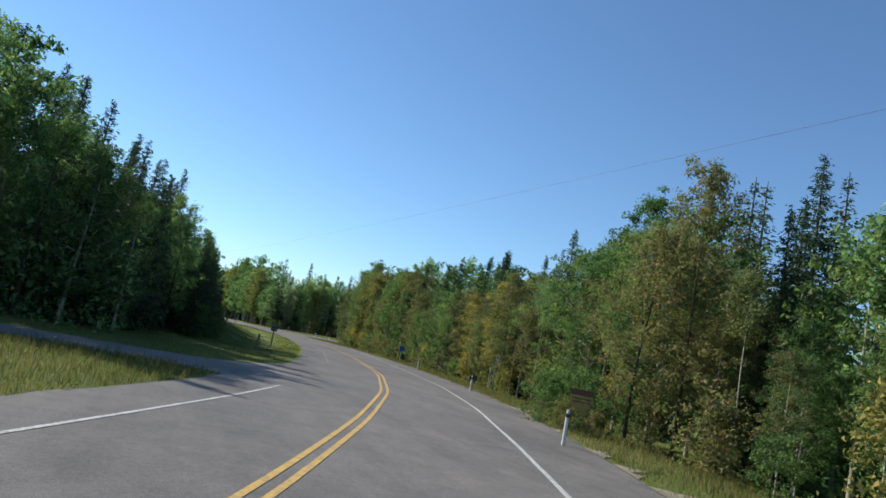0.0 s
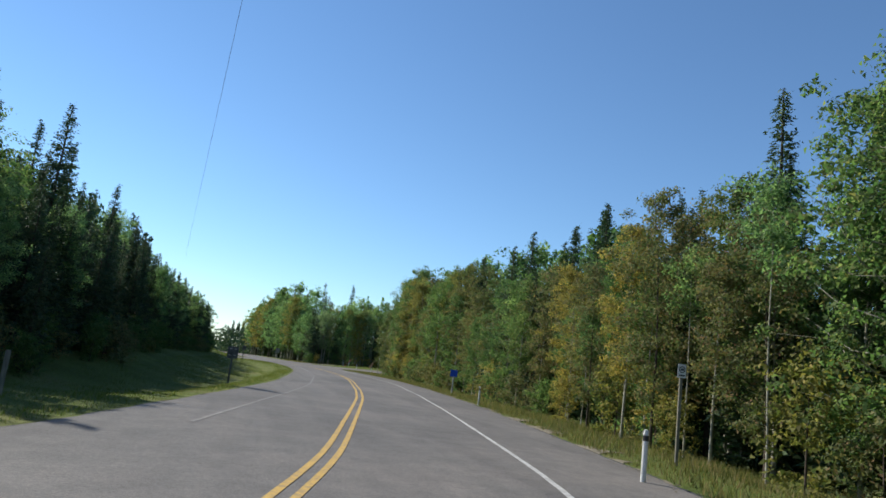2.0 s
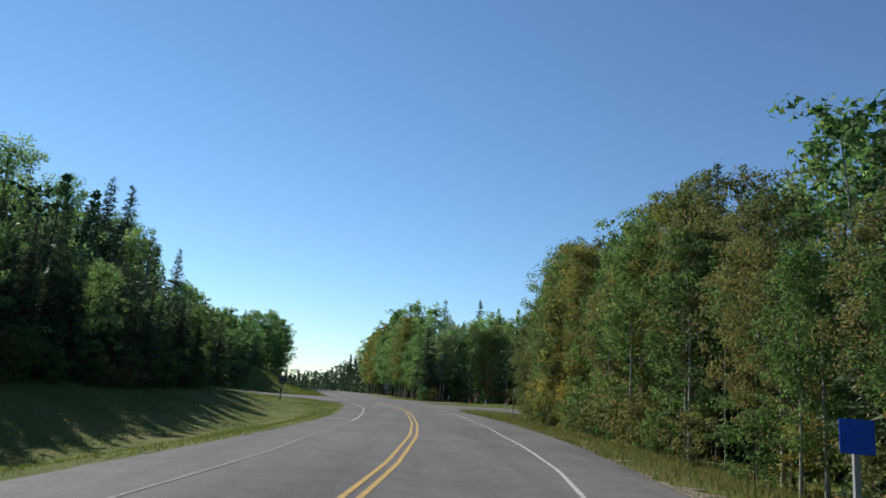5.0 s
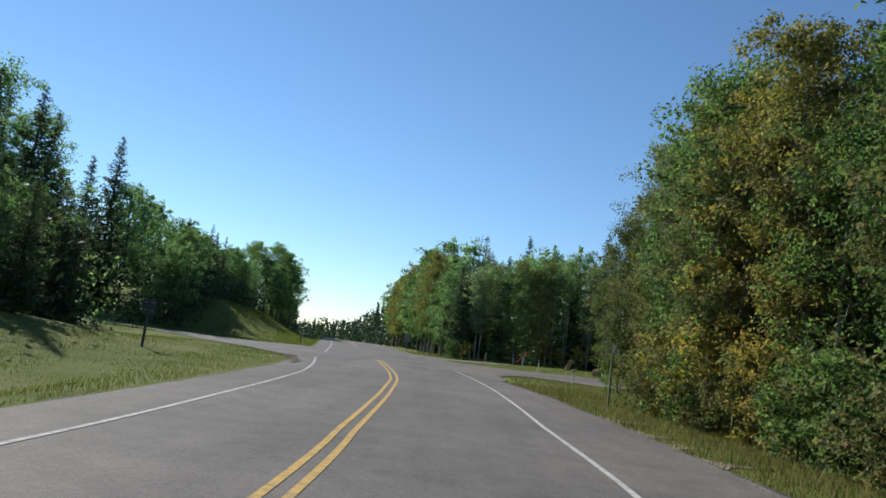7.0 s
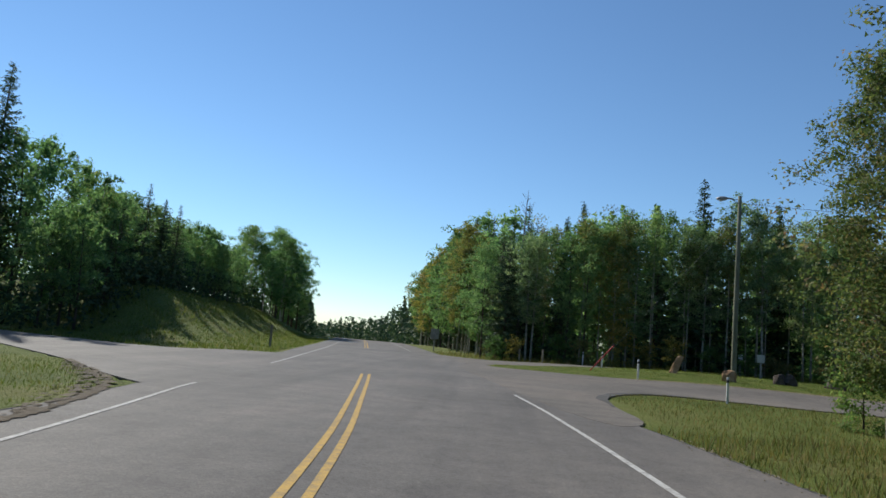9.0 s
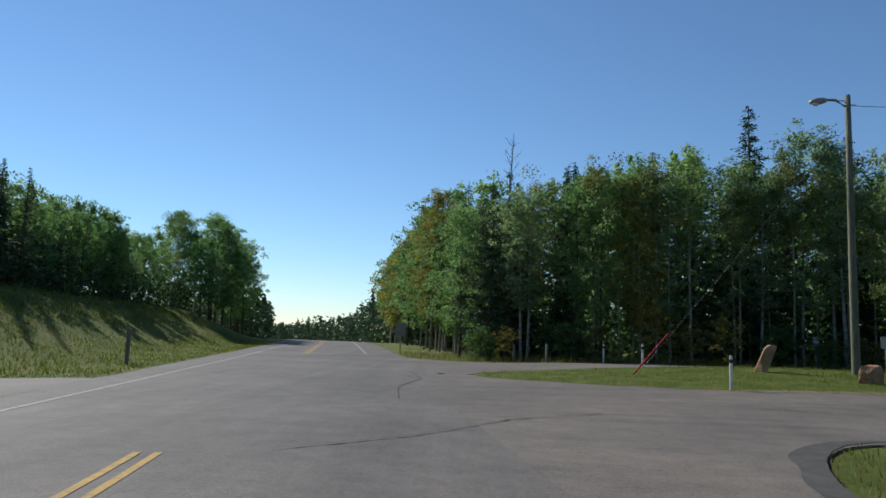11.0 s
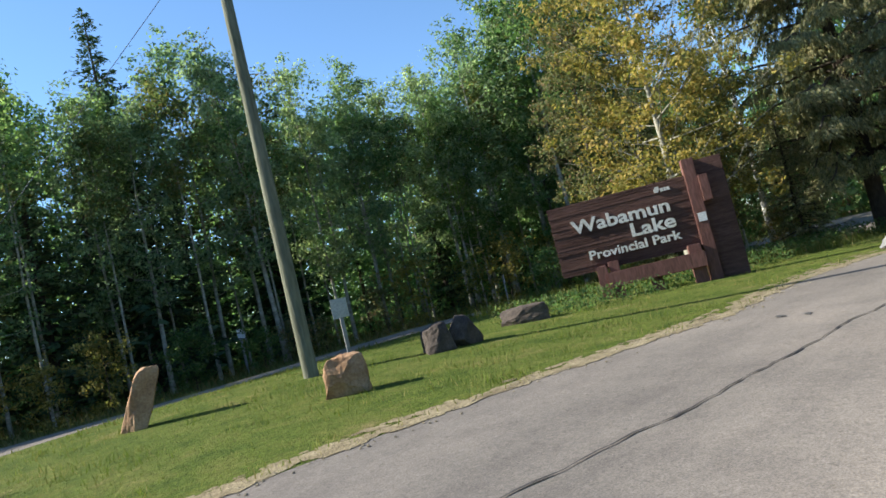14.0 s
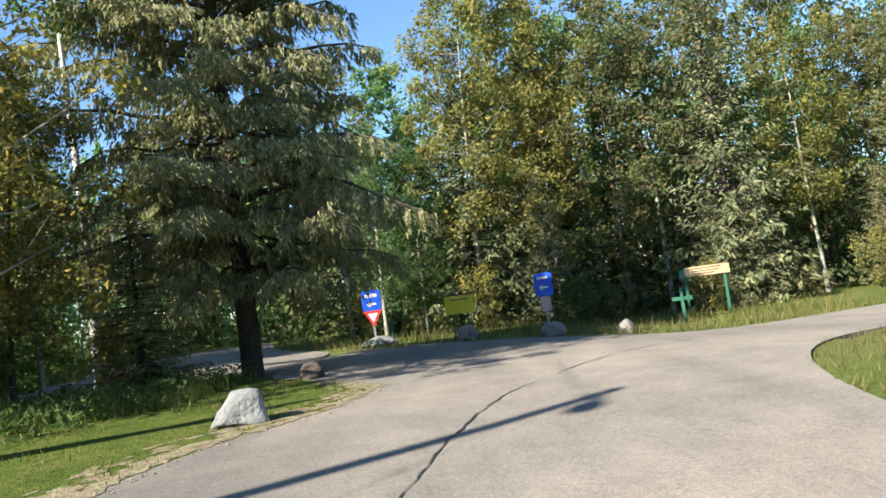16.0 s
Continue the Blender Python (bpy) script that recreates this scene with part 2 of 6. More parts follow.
def asphalt(name, dark, light, warm, streak):
    m, nt, b = material(name, 0.8, 0.12)
    b.inputs["Diffuse Roughness"].default_value = 0.35
    big = ramp(nt, noise_of(nt, 0.22, 5), [(0.32, dark), (0.5, light), (0.68, warm)])
    patches = ramp(nt, noise_of(nt, 1.7, 6, 0.7), [(0.3, (0.82, 0.82, 0.83)), (0.6, (1.06, 1.06, 1.05))])
    stones = ramp(nt, noise_of(nt, 75, 2), [(0.3, (0.6, 0.6, 0.6)), (0.72, (1.42, 1.41, 1.38))])
    lumps = ramp(nt, noise_of(nt, 22, 4, 0.7), [(0.3, (0.82, 0.82, 0.82)), (0.7, (1.17, 1.16, 1.15))])
    specks = ramp(nt, noise_of(nt, 14, 3), [(0.27, (0.55, 0.55, 0.55)), (0.34, (1, 1, 1))])
    c = mixed(nt, mixed(nt, mixed(nt, big, patches, 1.0, "MULTIPLY"), stones, 0.7, "MULTIPLY"), specks, 0.6, "MULTIPLY")
    c = mixed(nt, c, lumps, 1.0, "MULTIPLY")
    wear = ramp(nt, noise_of(nt, 1.1, 4, 0.6, stretch=streak), [(0.3, (0.84, 0.84, 0.85)), (0.5, (1, 1, 1)), (0.7, (1.12, 1.11, 1.1))])
    nt.links.new(mixed(nt, c, wear, 1.0, "MULTIPLY"), b.inputs["Base Color"])
    bumped(nt, b, noise_of(nt, 75, 2), 0.5, 0.006)
    return m


ROAD_MAT = asphalt("road_asphalt", (0.146, 0.134, 0.124), (0.178, 0.163, 0.149), (0.206, 0.184, 0.166), (1, 0.05, 1))
DRIVE_MAT = asphalt("drive_asphalt", (0.154, 0.138, 0.122), (0.189, 0.168, 0.147), (0.22, 0.19, 0.162), (0.08, 1, 1))
TAR_MAT = surface("fresh_asphalt", (0.035, 0.035, 0.036), (0.06, 0.06, 0.06), 2.0, 60, 0.8, 0.3)
WORN_TAR = surface("older_dark_asphalt", (0.06, 0.058, 0.055), (0.105, 0.1, 0.093), 2.4, 45, 0.85, 0.2, 0.6)
CRACK_MAT = surface("crack_filler", (0.025, 0.024, 0.023), (0.065, 0.06, 0.055), 3.0, 40, 0.7, 0.3)


def paint(name, colour, worn):
    m, nt, b = material(name, 0.85, 0.1)
    wear = ramp(nt, noise_of(nt, 9, 6, 0.75), [(0.36, (0, 0, 0)), (0.56, (1, 1, 1))])
    grain = ramp(nt, noise_of(nt, 60, 2), [(0.3, (0.8, 0.8, 0.8)), (0.7, (1.08, 1.08, 1.08))])
    nt.links.new(mixed(nt, mixed(nt, worn, colour, wear), grain, 1.0, "MULTIPLY"), b.inputs["Base Color"])
    return m


YELLOW_PAINT = paint("yellow_line_paint", (0.52, 0.34, 0.1), (0.3, 0.225, 0.13))
FADED_PAINT = paint("faded_white_line_paint", (0.27, 0.255, 0.24), (0.18, 0.165, 0.15))
WHITE_PAINT = paint("white_line_paint", (0.5, 0.49, 0.465), (0.26, 0.25, 0.235))


def ground_material():
    m, nt, b = material("rough_grass_ground", 0.95, 0.1)
    a = ramp(nt, noise_of(nt, 0.25, 5), [(0.3, (0.075, 0.105, 0.024)), (0.5, (0.125, 0.155, 0.038)), (0.72, (0.18, 0.17, 0.065))])
    f = ramp(nt, noise_of(nt, 9, 5, 0.7), [(0.25, (0.6, 0.6, 0.55)), (0.75, (1.25, 1.22, 1.15))])
    nt.links.new(mixed(nt, a, f, 1.0, "MULTIPLY"), b.inputs["Base Color"])
    bumped(nt, b, noise_of(nt, 14, 5, 0.7), 0.9, 0.08)
    return m


def lawn_material():
    m, nt, b = material("mown_lawn", 0.95, 0.1)
    a = ramp(nt, noise_of(nt, 1.3, 7, 0.72), [(0.3, (0.05, 0.085, 0.015)), (0.48, (0.1, 0.135, 0.026)), (0.6, (0.14, 0.155, 0.04)), (0.72, (0.24, 0.2, 0.1))])
    f = ramp(nt, noise_of(nt, 16, 5, 0.7), [(0.25, (0.5, 0.52, 0.45)), (0.75, (1.3, 1.28, 1.2))])
    nt.links.new(mixed(nt, a, f, 1.0, "MULTIPLY"), b.inputs["Base Color"])
    bumped(nt, b, noise_of(nt, 9, 6, 0.75), 1.0, 0.09)
    return m


GROUND_MAT, LAWN_MAT = ground_material(), lawn_material()
GRAVEL_MAT = surface("pale_gravel", (0.17, 0.145, 0.1), (0.3, 0.26, 0.19), 1.6, 26, 0.95, 0.1, 0.9, dist=0.03)


def leaf_material(name, stops, through=0.46, vary=0.3, gain=1.2):
    """Leaves: colour by leaf and by tree, part of the light passing through."""
    m, nt, b = material(name, 0.7, 0.12)
    geo = nt.nodes.new("ShaderNodeNewGeometry")
    info = nt.nodes.new("ShaderNodeObjectInfo")
    base = ramp(nt, geo.outputs["Random Per Island"], [(p, tuple(gain * v for v in c)) for p, c in stops])
    tree = ramp(nt, info.outputs["Random"], [(0.0, (1 - vary, 1 - vary * 0.7, 1 - vary)), (0.5, (1, 1, 1)), (1.0, (1 + vary * 0.9, 1 + vary * 0.5, 1.0))])
    clump = ramp(nt, noise_of(nt, 0.9, 3), [(0.3, (0.66, 0.68, 0.66)), (0.7, (1.08, 1.0, 0.98))])
    c = mixed(nt, mixed(nt, base, tree, 1.0, "MULTIPLY"), clump, 1.0, "MULTIPLY")
    nt.links.new(c, b.inputs["Base Color"])
    t = nt.nodes.new("ShaderNodeBsdfTranslucent")
    nt.links.new(mixed(nt, c, (1.4, 1.62, 1.08), 1.0, "MULTIPLY"), t.inputs[0])
    mix = nt.nodes.new("ShaderNodeMixShader")
    mix.inputs[0].default_value = through
    nt.links.new(b.outputs[0], mix.inputs[1])
    nt.links.new(t.outputs[0], mix.inputs[2])
    nt.links.new(mix.outputs[0], nt.nodes["Material Output"].inputs[0])
    return m


LEAF_GREEN = leaf_material("aspen_leaves", [(0.0, (0.04578, 0.09111, 0.03501)), (0.5, (0.0778, 0.1342, 0.05258)), (0.9, (0.1195, 0.1603, 0.07016)), (1.0, (0.1834, 0.1823, 0.07881))], 0.52, gain=1.3)
LEAF_OLIVE = leaf_material("turning_leaves", [(0.0, (0.0697, 0.09187, 0.04138)), (0.5, (0.1189, 0.1321, 0.05794)), (0.85, (0.1783, 0.1504, 0.07423)), (1.0, (0.1986, 0.1155, 0.06608))], 0.34, gain=1.4)
LEAF_DULL = leaf_material("dull_green_leaves", [(0.0, (0.0552, 0.085, 0.036)), (0.5, (0.09016, 0.118, 0.048)), (0.85, (0.138, 0.145, 0.06)), (1.0, (0.184, 0.135, 0.06))], 0.38, gain=1.4)
LEAF_YELLOW = leaf_material("yellow_leaves", [(0.0, (0.075, 0.09, 0.03)), (0.4, (0.135, 0.128, 0.042)), (0.8, (0.21, 0.176, 0.055)), (1.0, (0.27, 0.205, 0.068))], 0.36, gain=1.6)
LEAF_BLUE = leaf_material("balsam_leaves", [(0.0, (0.07232, 0.134, 0.06274)), (0.5, (0.1178, 0.1976, 0.08817)), (1.0, (0.217, 0.2864, 0.1379))], 0.5, gain=1.3)
# paler leaf colour: sunlight on the crowns is put into it
LEAF_SUNLIT = leaf_material("sunlit_aspen_leaves", [(0.0, (0.1, 0.15, 0.085)), (0.5, (0.17, 0.23, 0.13)), (1.0, (0.3, 0.35, 0.21))], 0.5, gain=1.3)
NEEDLE = leaf_material("spruce_needles", [(0.0, (0.03328, 0.0624, 0.0399)), (0.6, (0.0624, 0.104, 0.05977)), (1.0, (0.1248, 0.1557, 0.07765))], 0.12)
NEEDLE_PALE = leaf_material("drooping_spruce_needles", [(0.0, (0.055, 0.068, 0.04)), (0.5, (0.108, 0.118, 0.066)), (1.0, (0.19, 0.175, 0.1))], 0.24, gain=2.0)
GRASS_DRY = leaf_material("tall_dry_grass", [(0.0, (0.07, 0.095, 0.025)), (0.45, (0.14, 0.14, 0.045)), (1.0, (0.27, 0.21, 0.1))], 0.3, 0.0, 1.0)
GRASS_GREEN = leaf_material("short_green_grass", [(0.0, (0.085, 0.125, 0.022)), (0.5, (0.14, 0.18, 0.036)), (0.85, (0.19, 0.18, 0.06)), (1.0, (0.3, 0.25, 0.12))], 0.3, 0.0, 1.0)
BARK_PALE = surface("pale_aspen_bark", (0.16, 0.15, 0.11), (0.44, 0.42, 0.34), 1.6, 12, 0.85, 0.2, 0.6, (1, 1, 2.5))
BARK_DARK = surface("dark_bark", (0.05, 0.04, 0.032), (0.11, 0.09, 0.07), 1.5, 16, 0.95, 0.1, 0.9, (1, 1, 0.35), 0.03)
BARK_WHITE = surface("white_birch_bark", (0.4, 0.39, 0.36), (0.68, 0.67, 0.63), 2.2, 10, 0.8, 0.2, 0.5, (1, 1, 3))
BARK_DEAD = surface("grey_dead_wood", (0.12, 0.11, 0.1), (0.24, 0.22, 0.2), 2, 16, 0.9, 0.1, 0.6, (1, 1, 0.4))


# ---------- ground and roads ----------
def spread(a, b, far, step):
    near = list(np.arange(a, b + 0.01, step))
    out, v, s = [], 0.0, step * 2
    while v < far:
        v += s
        s *= 1.6
        out.append(v)
    return np.array([a - w for w in reversed(out)] + near + [b + w for w in out])


gx, gy = spread(-34, 74, 2600, 1.0), spread(-30, 220, 2600, 1.0)
GX, GY = np.meshgrid(gx, gy)
GZ = land(GX, GY)
sunk = paved(GX, GY)
for ox, oy in ((0.75, 0), (-0.75, 0), (0, 0.75), (0, -0.75), (0.55, 0.55), (-0.55, 0.55), (0.55, -0.55), (-0.55, -0.55)):
    sunk &= paved(GX + ox, GY + oy)
GZ = GZ - 0.12 * sunk
nx, ny = len(gx), len(gy)
ground_verts = np.stack([GX, GY, GZ], -1).reshape(-1, 3)
ground_faces = [(j * nx + i, j * nx + i + 1, (j + 1) * nx + i + 1, (j + 1) * nx + i) for j in range(ny - 1) for i in range(nx - 1)]
ground = tagged(mesh("ground", ground_verts, ground_faces, GROUND_MAT, smooth=True), "rough roadside ground with dry and green grass", kind="structure")


def strip(name, d0, d1, y0, y1, lift, mat, label, step=1.0, cols=1, wobble=0.0, skirt=0.0):
    """A ribbon along the road between two offsets from the centre line."""
    n = max(2, int((y1 - y0) / step) + 1)
    verts, faces = [], []
    rnd = random.Random(name)
    for i in range(n):
        y = y0 + (y1 - y0) * i / (n - 1)
        a = d0(y) if callable(d0) else d0
        b = d1(y) if callable(d1) else d1
        for k in range(cols + 1):
            d = a + (b - a) * k / cols + (rnd.uniform(-wobble, wobble) if wobble else 0)
            x, yy = along(y, d)
            verts.append((x, yy, float(land(x, yy)) + lift - (skirt if k in (0, cols) and skirt else 0)))
    w = cols + 1
    for i in range(n - 1):
        for k in range(cols):
            faces.append((i * w + k, i * w + k + 1, (i + 1) * w + k + 1, (i + 1) * w + k))
    return tagged(mesh(name, verts, faces, mat, smooth=True), label, kind="structure")


road = strip("road", EDGE_LEFT, lambda y: float(edge_right(y)), -55, 415, 0.03, ROAD_MAT, "weathered grey two-lane asphalt road", 1.0, 12)
strip("road_edge_left", EDGE_LEFT - 0.12, EDGE_LEFT + 0.02, -55, 415, 0.028, ROAD_MAT, "crumbling asphalt edge beside the grass", 0.6, 2, 0.05, 0.06)
strip("road_edge_right", lambda y: float(edge_right(y)) - 0.02, lambda y: float(edge_right(y)) + 0.14, -55, 415, 0.028, TAR_MAT, "dark crumbling asphalt edge beside the gravel", 0.6, 2, 0.05, 0.06)


def marking(y0, y1, ys, ds, off, width, mat, label):
    centre = lambda y: float(np.interp(y, ys, ds)) + off
    strip("road_marking", lambda y: centre(y) - width / 2, lambda y: centre(y) + width / 2, y0, y1, 0.036, mat, label, 1.0)


for y0, y1 in ((-55, 121.0), (152, 415)):
    for off in (-0.11, 0.11):
        marking(y0, y1, [50, 58, 72, 84, 91, 99, 104, 120, 150], [0, -0.08, 0.1, -0.12, -0.18, 0, 0.12, 0.15, 0], off, 0.088, YELLOW_PAINT, "worn double yellow centre line")
for y0, y1 in ((-55, 117.5), (154, 415)):
    marking(y0, y1, [4, 10, 14, 20, 35, 54, 64, 73, 78, 84, 95, 103, 108.5, 114, 121, 150], [3.4, 3.33, 3.18, 3.06, 2.98, 2.88, 3.1, 3.45, 3.34, 3.13, 3.17, 3.45, 3.66, 3.95, 4.1, 3.4], 0, 0.092, WHITE_PAINT, "white edge line on the asphalt")
for y0, y1, mat in ((-55, 18.6, WHITE_PAINT), (36, 86, FADED_PAINT), (86, 114, WHITE_PAINT), (122.5, 415, WHITE_PAINT)):
    marking(y0, y1, [9, 18, 43, 55, 72, 78, 90, 102, 113, 124, 146], [-2.56, -2.4, -2.42, -2.3, -2.33, -2.6, -2.65, -2.62, -3.05, -2.9, -2.57], 0, 0.075, mat, "faded white edge line on the asphalt")
sheet("side_road", rounded(SIDE_ROAD), 0.022, ROAD_MAT, "asphalt side road joining the main road")
sheet("side_lane", rounded(SIDE_LANE), 0.022, ROAD_MAT, "narrow paved lane climbing beside the grass bank")
sheet("park_drive", rounded(DRIVE), 0.034, DRIVE_MAT, "sun-bleached asphalt drive into the park")
sheet("exit_drive", rounded(EXIT), 0.026, DRIVE_MAT, "asphalt exit lane behind the grass island")
sheet("lawn", rounded(ISLAND), 0.035, LAWN_MAT, "mown green grass island between the drives", skirt=0.0)


# ---------- trees ----------
def leaf_cloud(centres, radii, count, size, rng):
    """Many single leaves round clump centres, one small triangle each, turned outwards from the clump."""
    pick = rng.integers(0, len(centres), count)
    out = rng.normal(0, 1, (count, 3))
    out /= np.linalg.norm(out, axis=1)[:, None]
    c = centres[pick] + out * (rng.uniform(0.03, 1.0, (count, 1)) ** 0.5 * np.where(rng.random((count, 1)) < 0.14, 1.42, 1.15) * radii[pick, None]) * np.array([1, 1, 0.72])
    n = out + rng.normal(0, 0.55, (count, 3)) + np.array([0, 0, 0.35])
    n /= np.linalg.norm(n, axis=1)[:, None]
    a = np.cross(n, rng.normal(0, 1, (count, 3)))
    a /= np.linalg.norm(a, axis=1)[:, None] + 1e-9
    b = np.cross(n, a)
    s = size * rng.uniform(0.6, 1.35, (count, 1))
    v = np.stack([c - a * s * 0.5 - b * s * 0.12, c + b * s * 0.42, c + a * s * 0.62 - b * s * 0.2], 1).reshape(-1, 3)
    return v, np.arange(count * 3).reshape(-1, 3)


def broadleaf(name, seed, h, width, base, leaves, size, leaf_mat, bark, label, category="tree", limbs=18, clump=0.36, top=0.9, trunk_r=None):
    """A tapered trunk with rising limbs and a crown of separate leaves in uneven clumps."""
    rng = np.random.default_rng(seed)
    rnd = random.Random(seed)
    r0 = trunk_r or 0.008 * h + 0.02
    lean = rng.normal(0, 0.025 * h, 2)
    spine = []
    for k in range(9):
        t = k / 8
        wob = 0.012 * h * math.sin(3.1 * t * 2 + seed) * t
        spine.append((lean[0] * t * t + wob, lean[1] * t * t + wob * 0.6, h * 0.97 * t - 0.25 * (k == 0)))
    pieces = [tube(spine, [r0 * (1.25 if k == 0 else 1 - 0.93 * k / 8) for k in range(9)], 7)]
    centres, radii = [], []
    for k in range(limbs):
        t = base + (top + 0.05 - base) * ((k + rnd.random() * 0.8) / limbs)
        f = t * 8
        i = min(7, int(f))
        p = Vector(spine[i]).lerp(Vector(spine[i + 1]), f - i)
        az = k * 2.4 + rnd.uniform(-0.5, 0.5)
        prof = math.sin(math.pi * min(1, max(0.05, ((t - base) / (1.04 - base)) ** 0.62)))
        reach = width * 0.5 * (0.25 + 0.8 * prof) * rnd.uniform(0.62, 1.1)
        up = rnd.uniform(0.25, 0.8) * reach
        tip = p + Vector((math.cos(az) * reach, math.sin(az) * reach, up))
        mid = p.lerp(tip, 0.5) + Vector((0, 0, -0.12 * reach))
        lr = r0 * 0.34 * (1 - 0.7 * t)
        pieces.append(tube([p, mid, tip], [lr, lr * 0.6, lr * 0.18], 4))
        for q in range(5):
            u = 0.35 + 0.7 * (q + rnd.random()) / 5
            c = (p.lerp(mid, u * 2) if u < 0.5 else mid.lerp(tip, u * 2 - 1)) + Vector(rng.normal(0, 0.16 * reach + 0.08, 3))
            centres.append(c)
            radii.append(clump * rnd.uniform(0.7, 1.5) * (0.5 + 0.06 * h))
            if q > 2:
                pieces.append(tube([mid.lerp(tip, 0.3), c], [lr * 0.35, lr * 0.1], 3))
    for q in range(5):
        t = top + (1 - top) * q / 4
        centres.append(Vector(spine[8]) * t + Vector(rng.normal(0, 0.12, 3)))
        radii.append(clump * 1.1)
    ob = thing(name, Matrix.Identity(4), label, category)
    mesh("trunk", *joined(pieces), bark, ob, smooth=True)
    v, f = leaf_cloud(np.array(centres), np.array(radii), leaves, size, rng)
    mesh("crown", v, f, leaf_mat, ob)
    return ob


def conifer(name, seed, h, width, leaf_mat, label, per=30, whorl=0.3, droop=0.28, spray=0.34, bare=0.06, ragged=0.3, trunk_r=None, hang=0.0, power=0.85, fan=0.14, thin=0.25):
    """A straight trunk with whorls of branches that carry flat sprays of needles."""
    rng = np.random.default_rng(seed)
    r0 = trunk_r or 0.011 * h + 0.02
    pieces = [tube([(0, 0, -0.25), (0, 0, h * 0.3), (0, 0, h * 0.7), (0, 0, h)], [r0 * 1.2, r0 * 0.8, r0 * 0.4, 0.012], 7)]
    tris = []
    z = h * bare
    while z < h * 0.985:
        t = z / h
        span = width * 0.5 * (1 - t) ** power * (0.6 + 0.4 * min(1, t / 0.12)) + 0.04
        n = 4 + int(4 * (1 - t)) + rng.integers(0, 2)
        a0 = rng.uniform(0, 6.28)
        for k in range(n):
            az = a0 + 6.283 * k / n + rng.normal(0, 0.2)
            L = span * rng.uniform(1 - ragged, 1 + ragged * 0.6)
            d = np.array([math.cos(az), math.sin(az), 0])
            side_v = np.array([-d[1], d[0], 0])
            dz = 0.35 * t - droop * (1 - t)
            base = np.array([0, 0, z + rng.normal(0, 0.08)])
            tip = base + d * L + np.array([0, 0, dz * L + 0.1 * L])
            mid = base + d * L * 0.55 + np.array([0, 0, dz * L * 0.75])
            if L > (0.5 if per > 20 else 1.3):
                pieces.append(tube([base, mid, tip], [0.012 + 0.012 * L, 0.008 + 0.006 * L, 0.004], 3))
            m = max(4, int(per * (0.3 + L / (width * 0.5)) * 0.75))
            for q in range(m):
                u = 0.12 + 0.9 * (q + rng.random()) / m
                p = base + (mid - base) * u / 0.55 if u < 0.55 else mid + (tip - mid) * (u - 0.55) / 0.45
                s = spray * rng.uniform(0.6, 1.3) * (0.35 + 0.65 * (1 - t))
                sgn = 1 if q % 2 else -1
                w = (d * rng.uniform(0.3, 0.9) + side_v * sgn * rng.uniform(0.3, 1.0)) * (1 - hang * 0.6) + np.array([0, 0, rng.uniform(-0.5, 0.12) - hang * rng.uniform(0.3, 1.6)])
                w = w / np.linalg.norm(w) * s
                o = np.cross(w, rng.normal(0, 1, 3))
                o = o / (np.linalg.norm(o) + 1e-9) * s * thin
                j = rng.normal(0, 0.05, 3) + side_v * rng.normal(0, fan * L * (1.15 - u)) + np.array([0, 0, -abs(rng.normal(0, fan * 0.35 * L))])
                tris.append((p - o + j, p + o + j, p + w + j))
        z += whorl * rng.uniform(0.75, 1.25) * (0.7 + 0.5 * (1 - t))
    ob = thing(name, Matrix.Identity(4), label, "tree")
    mesh("trunk", *joined(pieces), BARK_DARK, ob, smooth=True)
    v = np.array(tris).reshape(-1, 3)
    mesh("crown", v, np.arange(len(v)).reshape(-1, 3), leaf_mat, ob)
    return ob


def stand(ob, x, y, turn=0.0, size=1.0, sink=0.0, tall=1.0):
    m = Matrix.Translation((x, y, float(land(x, y)) - sink)) @ Matrix.Rotation(turn, 4, "Z") @ Matrix.Diagonal((size, size, size * tall, 1))
    if "used" not in ob:
        ob["used"] = 1
        ob.matrix_basis = m
        return ob
    made = copy_thing(ob, Matrix.Identity(4))
    made.matrix_basis = m
    return made


KINDS = [
    ("aspen_tree", 11, 4.6, 0.16, LEAF_GREEN, BARK_PALE, "leafy green aspen with a pale slender trunk", 24),
    ("aspen_tree", 12, 3.8, 0.26, LEAF_GREEN, BARK_PALE, "slim green aspen with a pale trunk", 22),
    ("aspen_tree", 13, 5.2, 0.12, LEAF_OLIVE, BARK_DARK, "broad bushy tree turning olive and brown", 26),
    ("aspen_tree", 14, 4.2, 0.2, LEAF_YELLOW, BARK_PALE, "aspen turning golden yellow in early autumn", 22),
    ("poplar_tree", 15, 4.4, 0.2, LEAF_BLUE, BARK_DARK, "tall balsam poplar with cool green leaves", 22),
    ("aspen_tree", 16, 5.0, 0.14, LEAF_GREEN, BARK_PALE, "wide green aspen at the edge of the wood", 26),
]
ASPENS = [broadleaf(n, s, 10.0, w, b, 10500, 0.125, m, k, lab, limbs=l + 10, clump=0.33) for n, s, w, b, m, k, lab, l in KINDS]
INNER = [broadleaf(n, s + 100, 10.0, w, b, 3000, 0.22, m, k, lab, limbs=l, clump=0.34) for n, s, w, b, m, k, lab, l in KINDS]
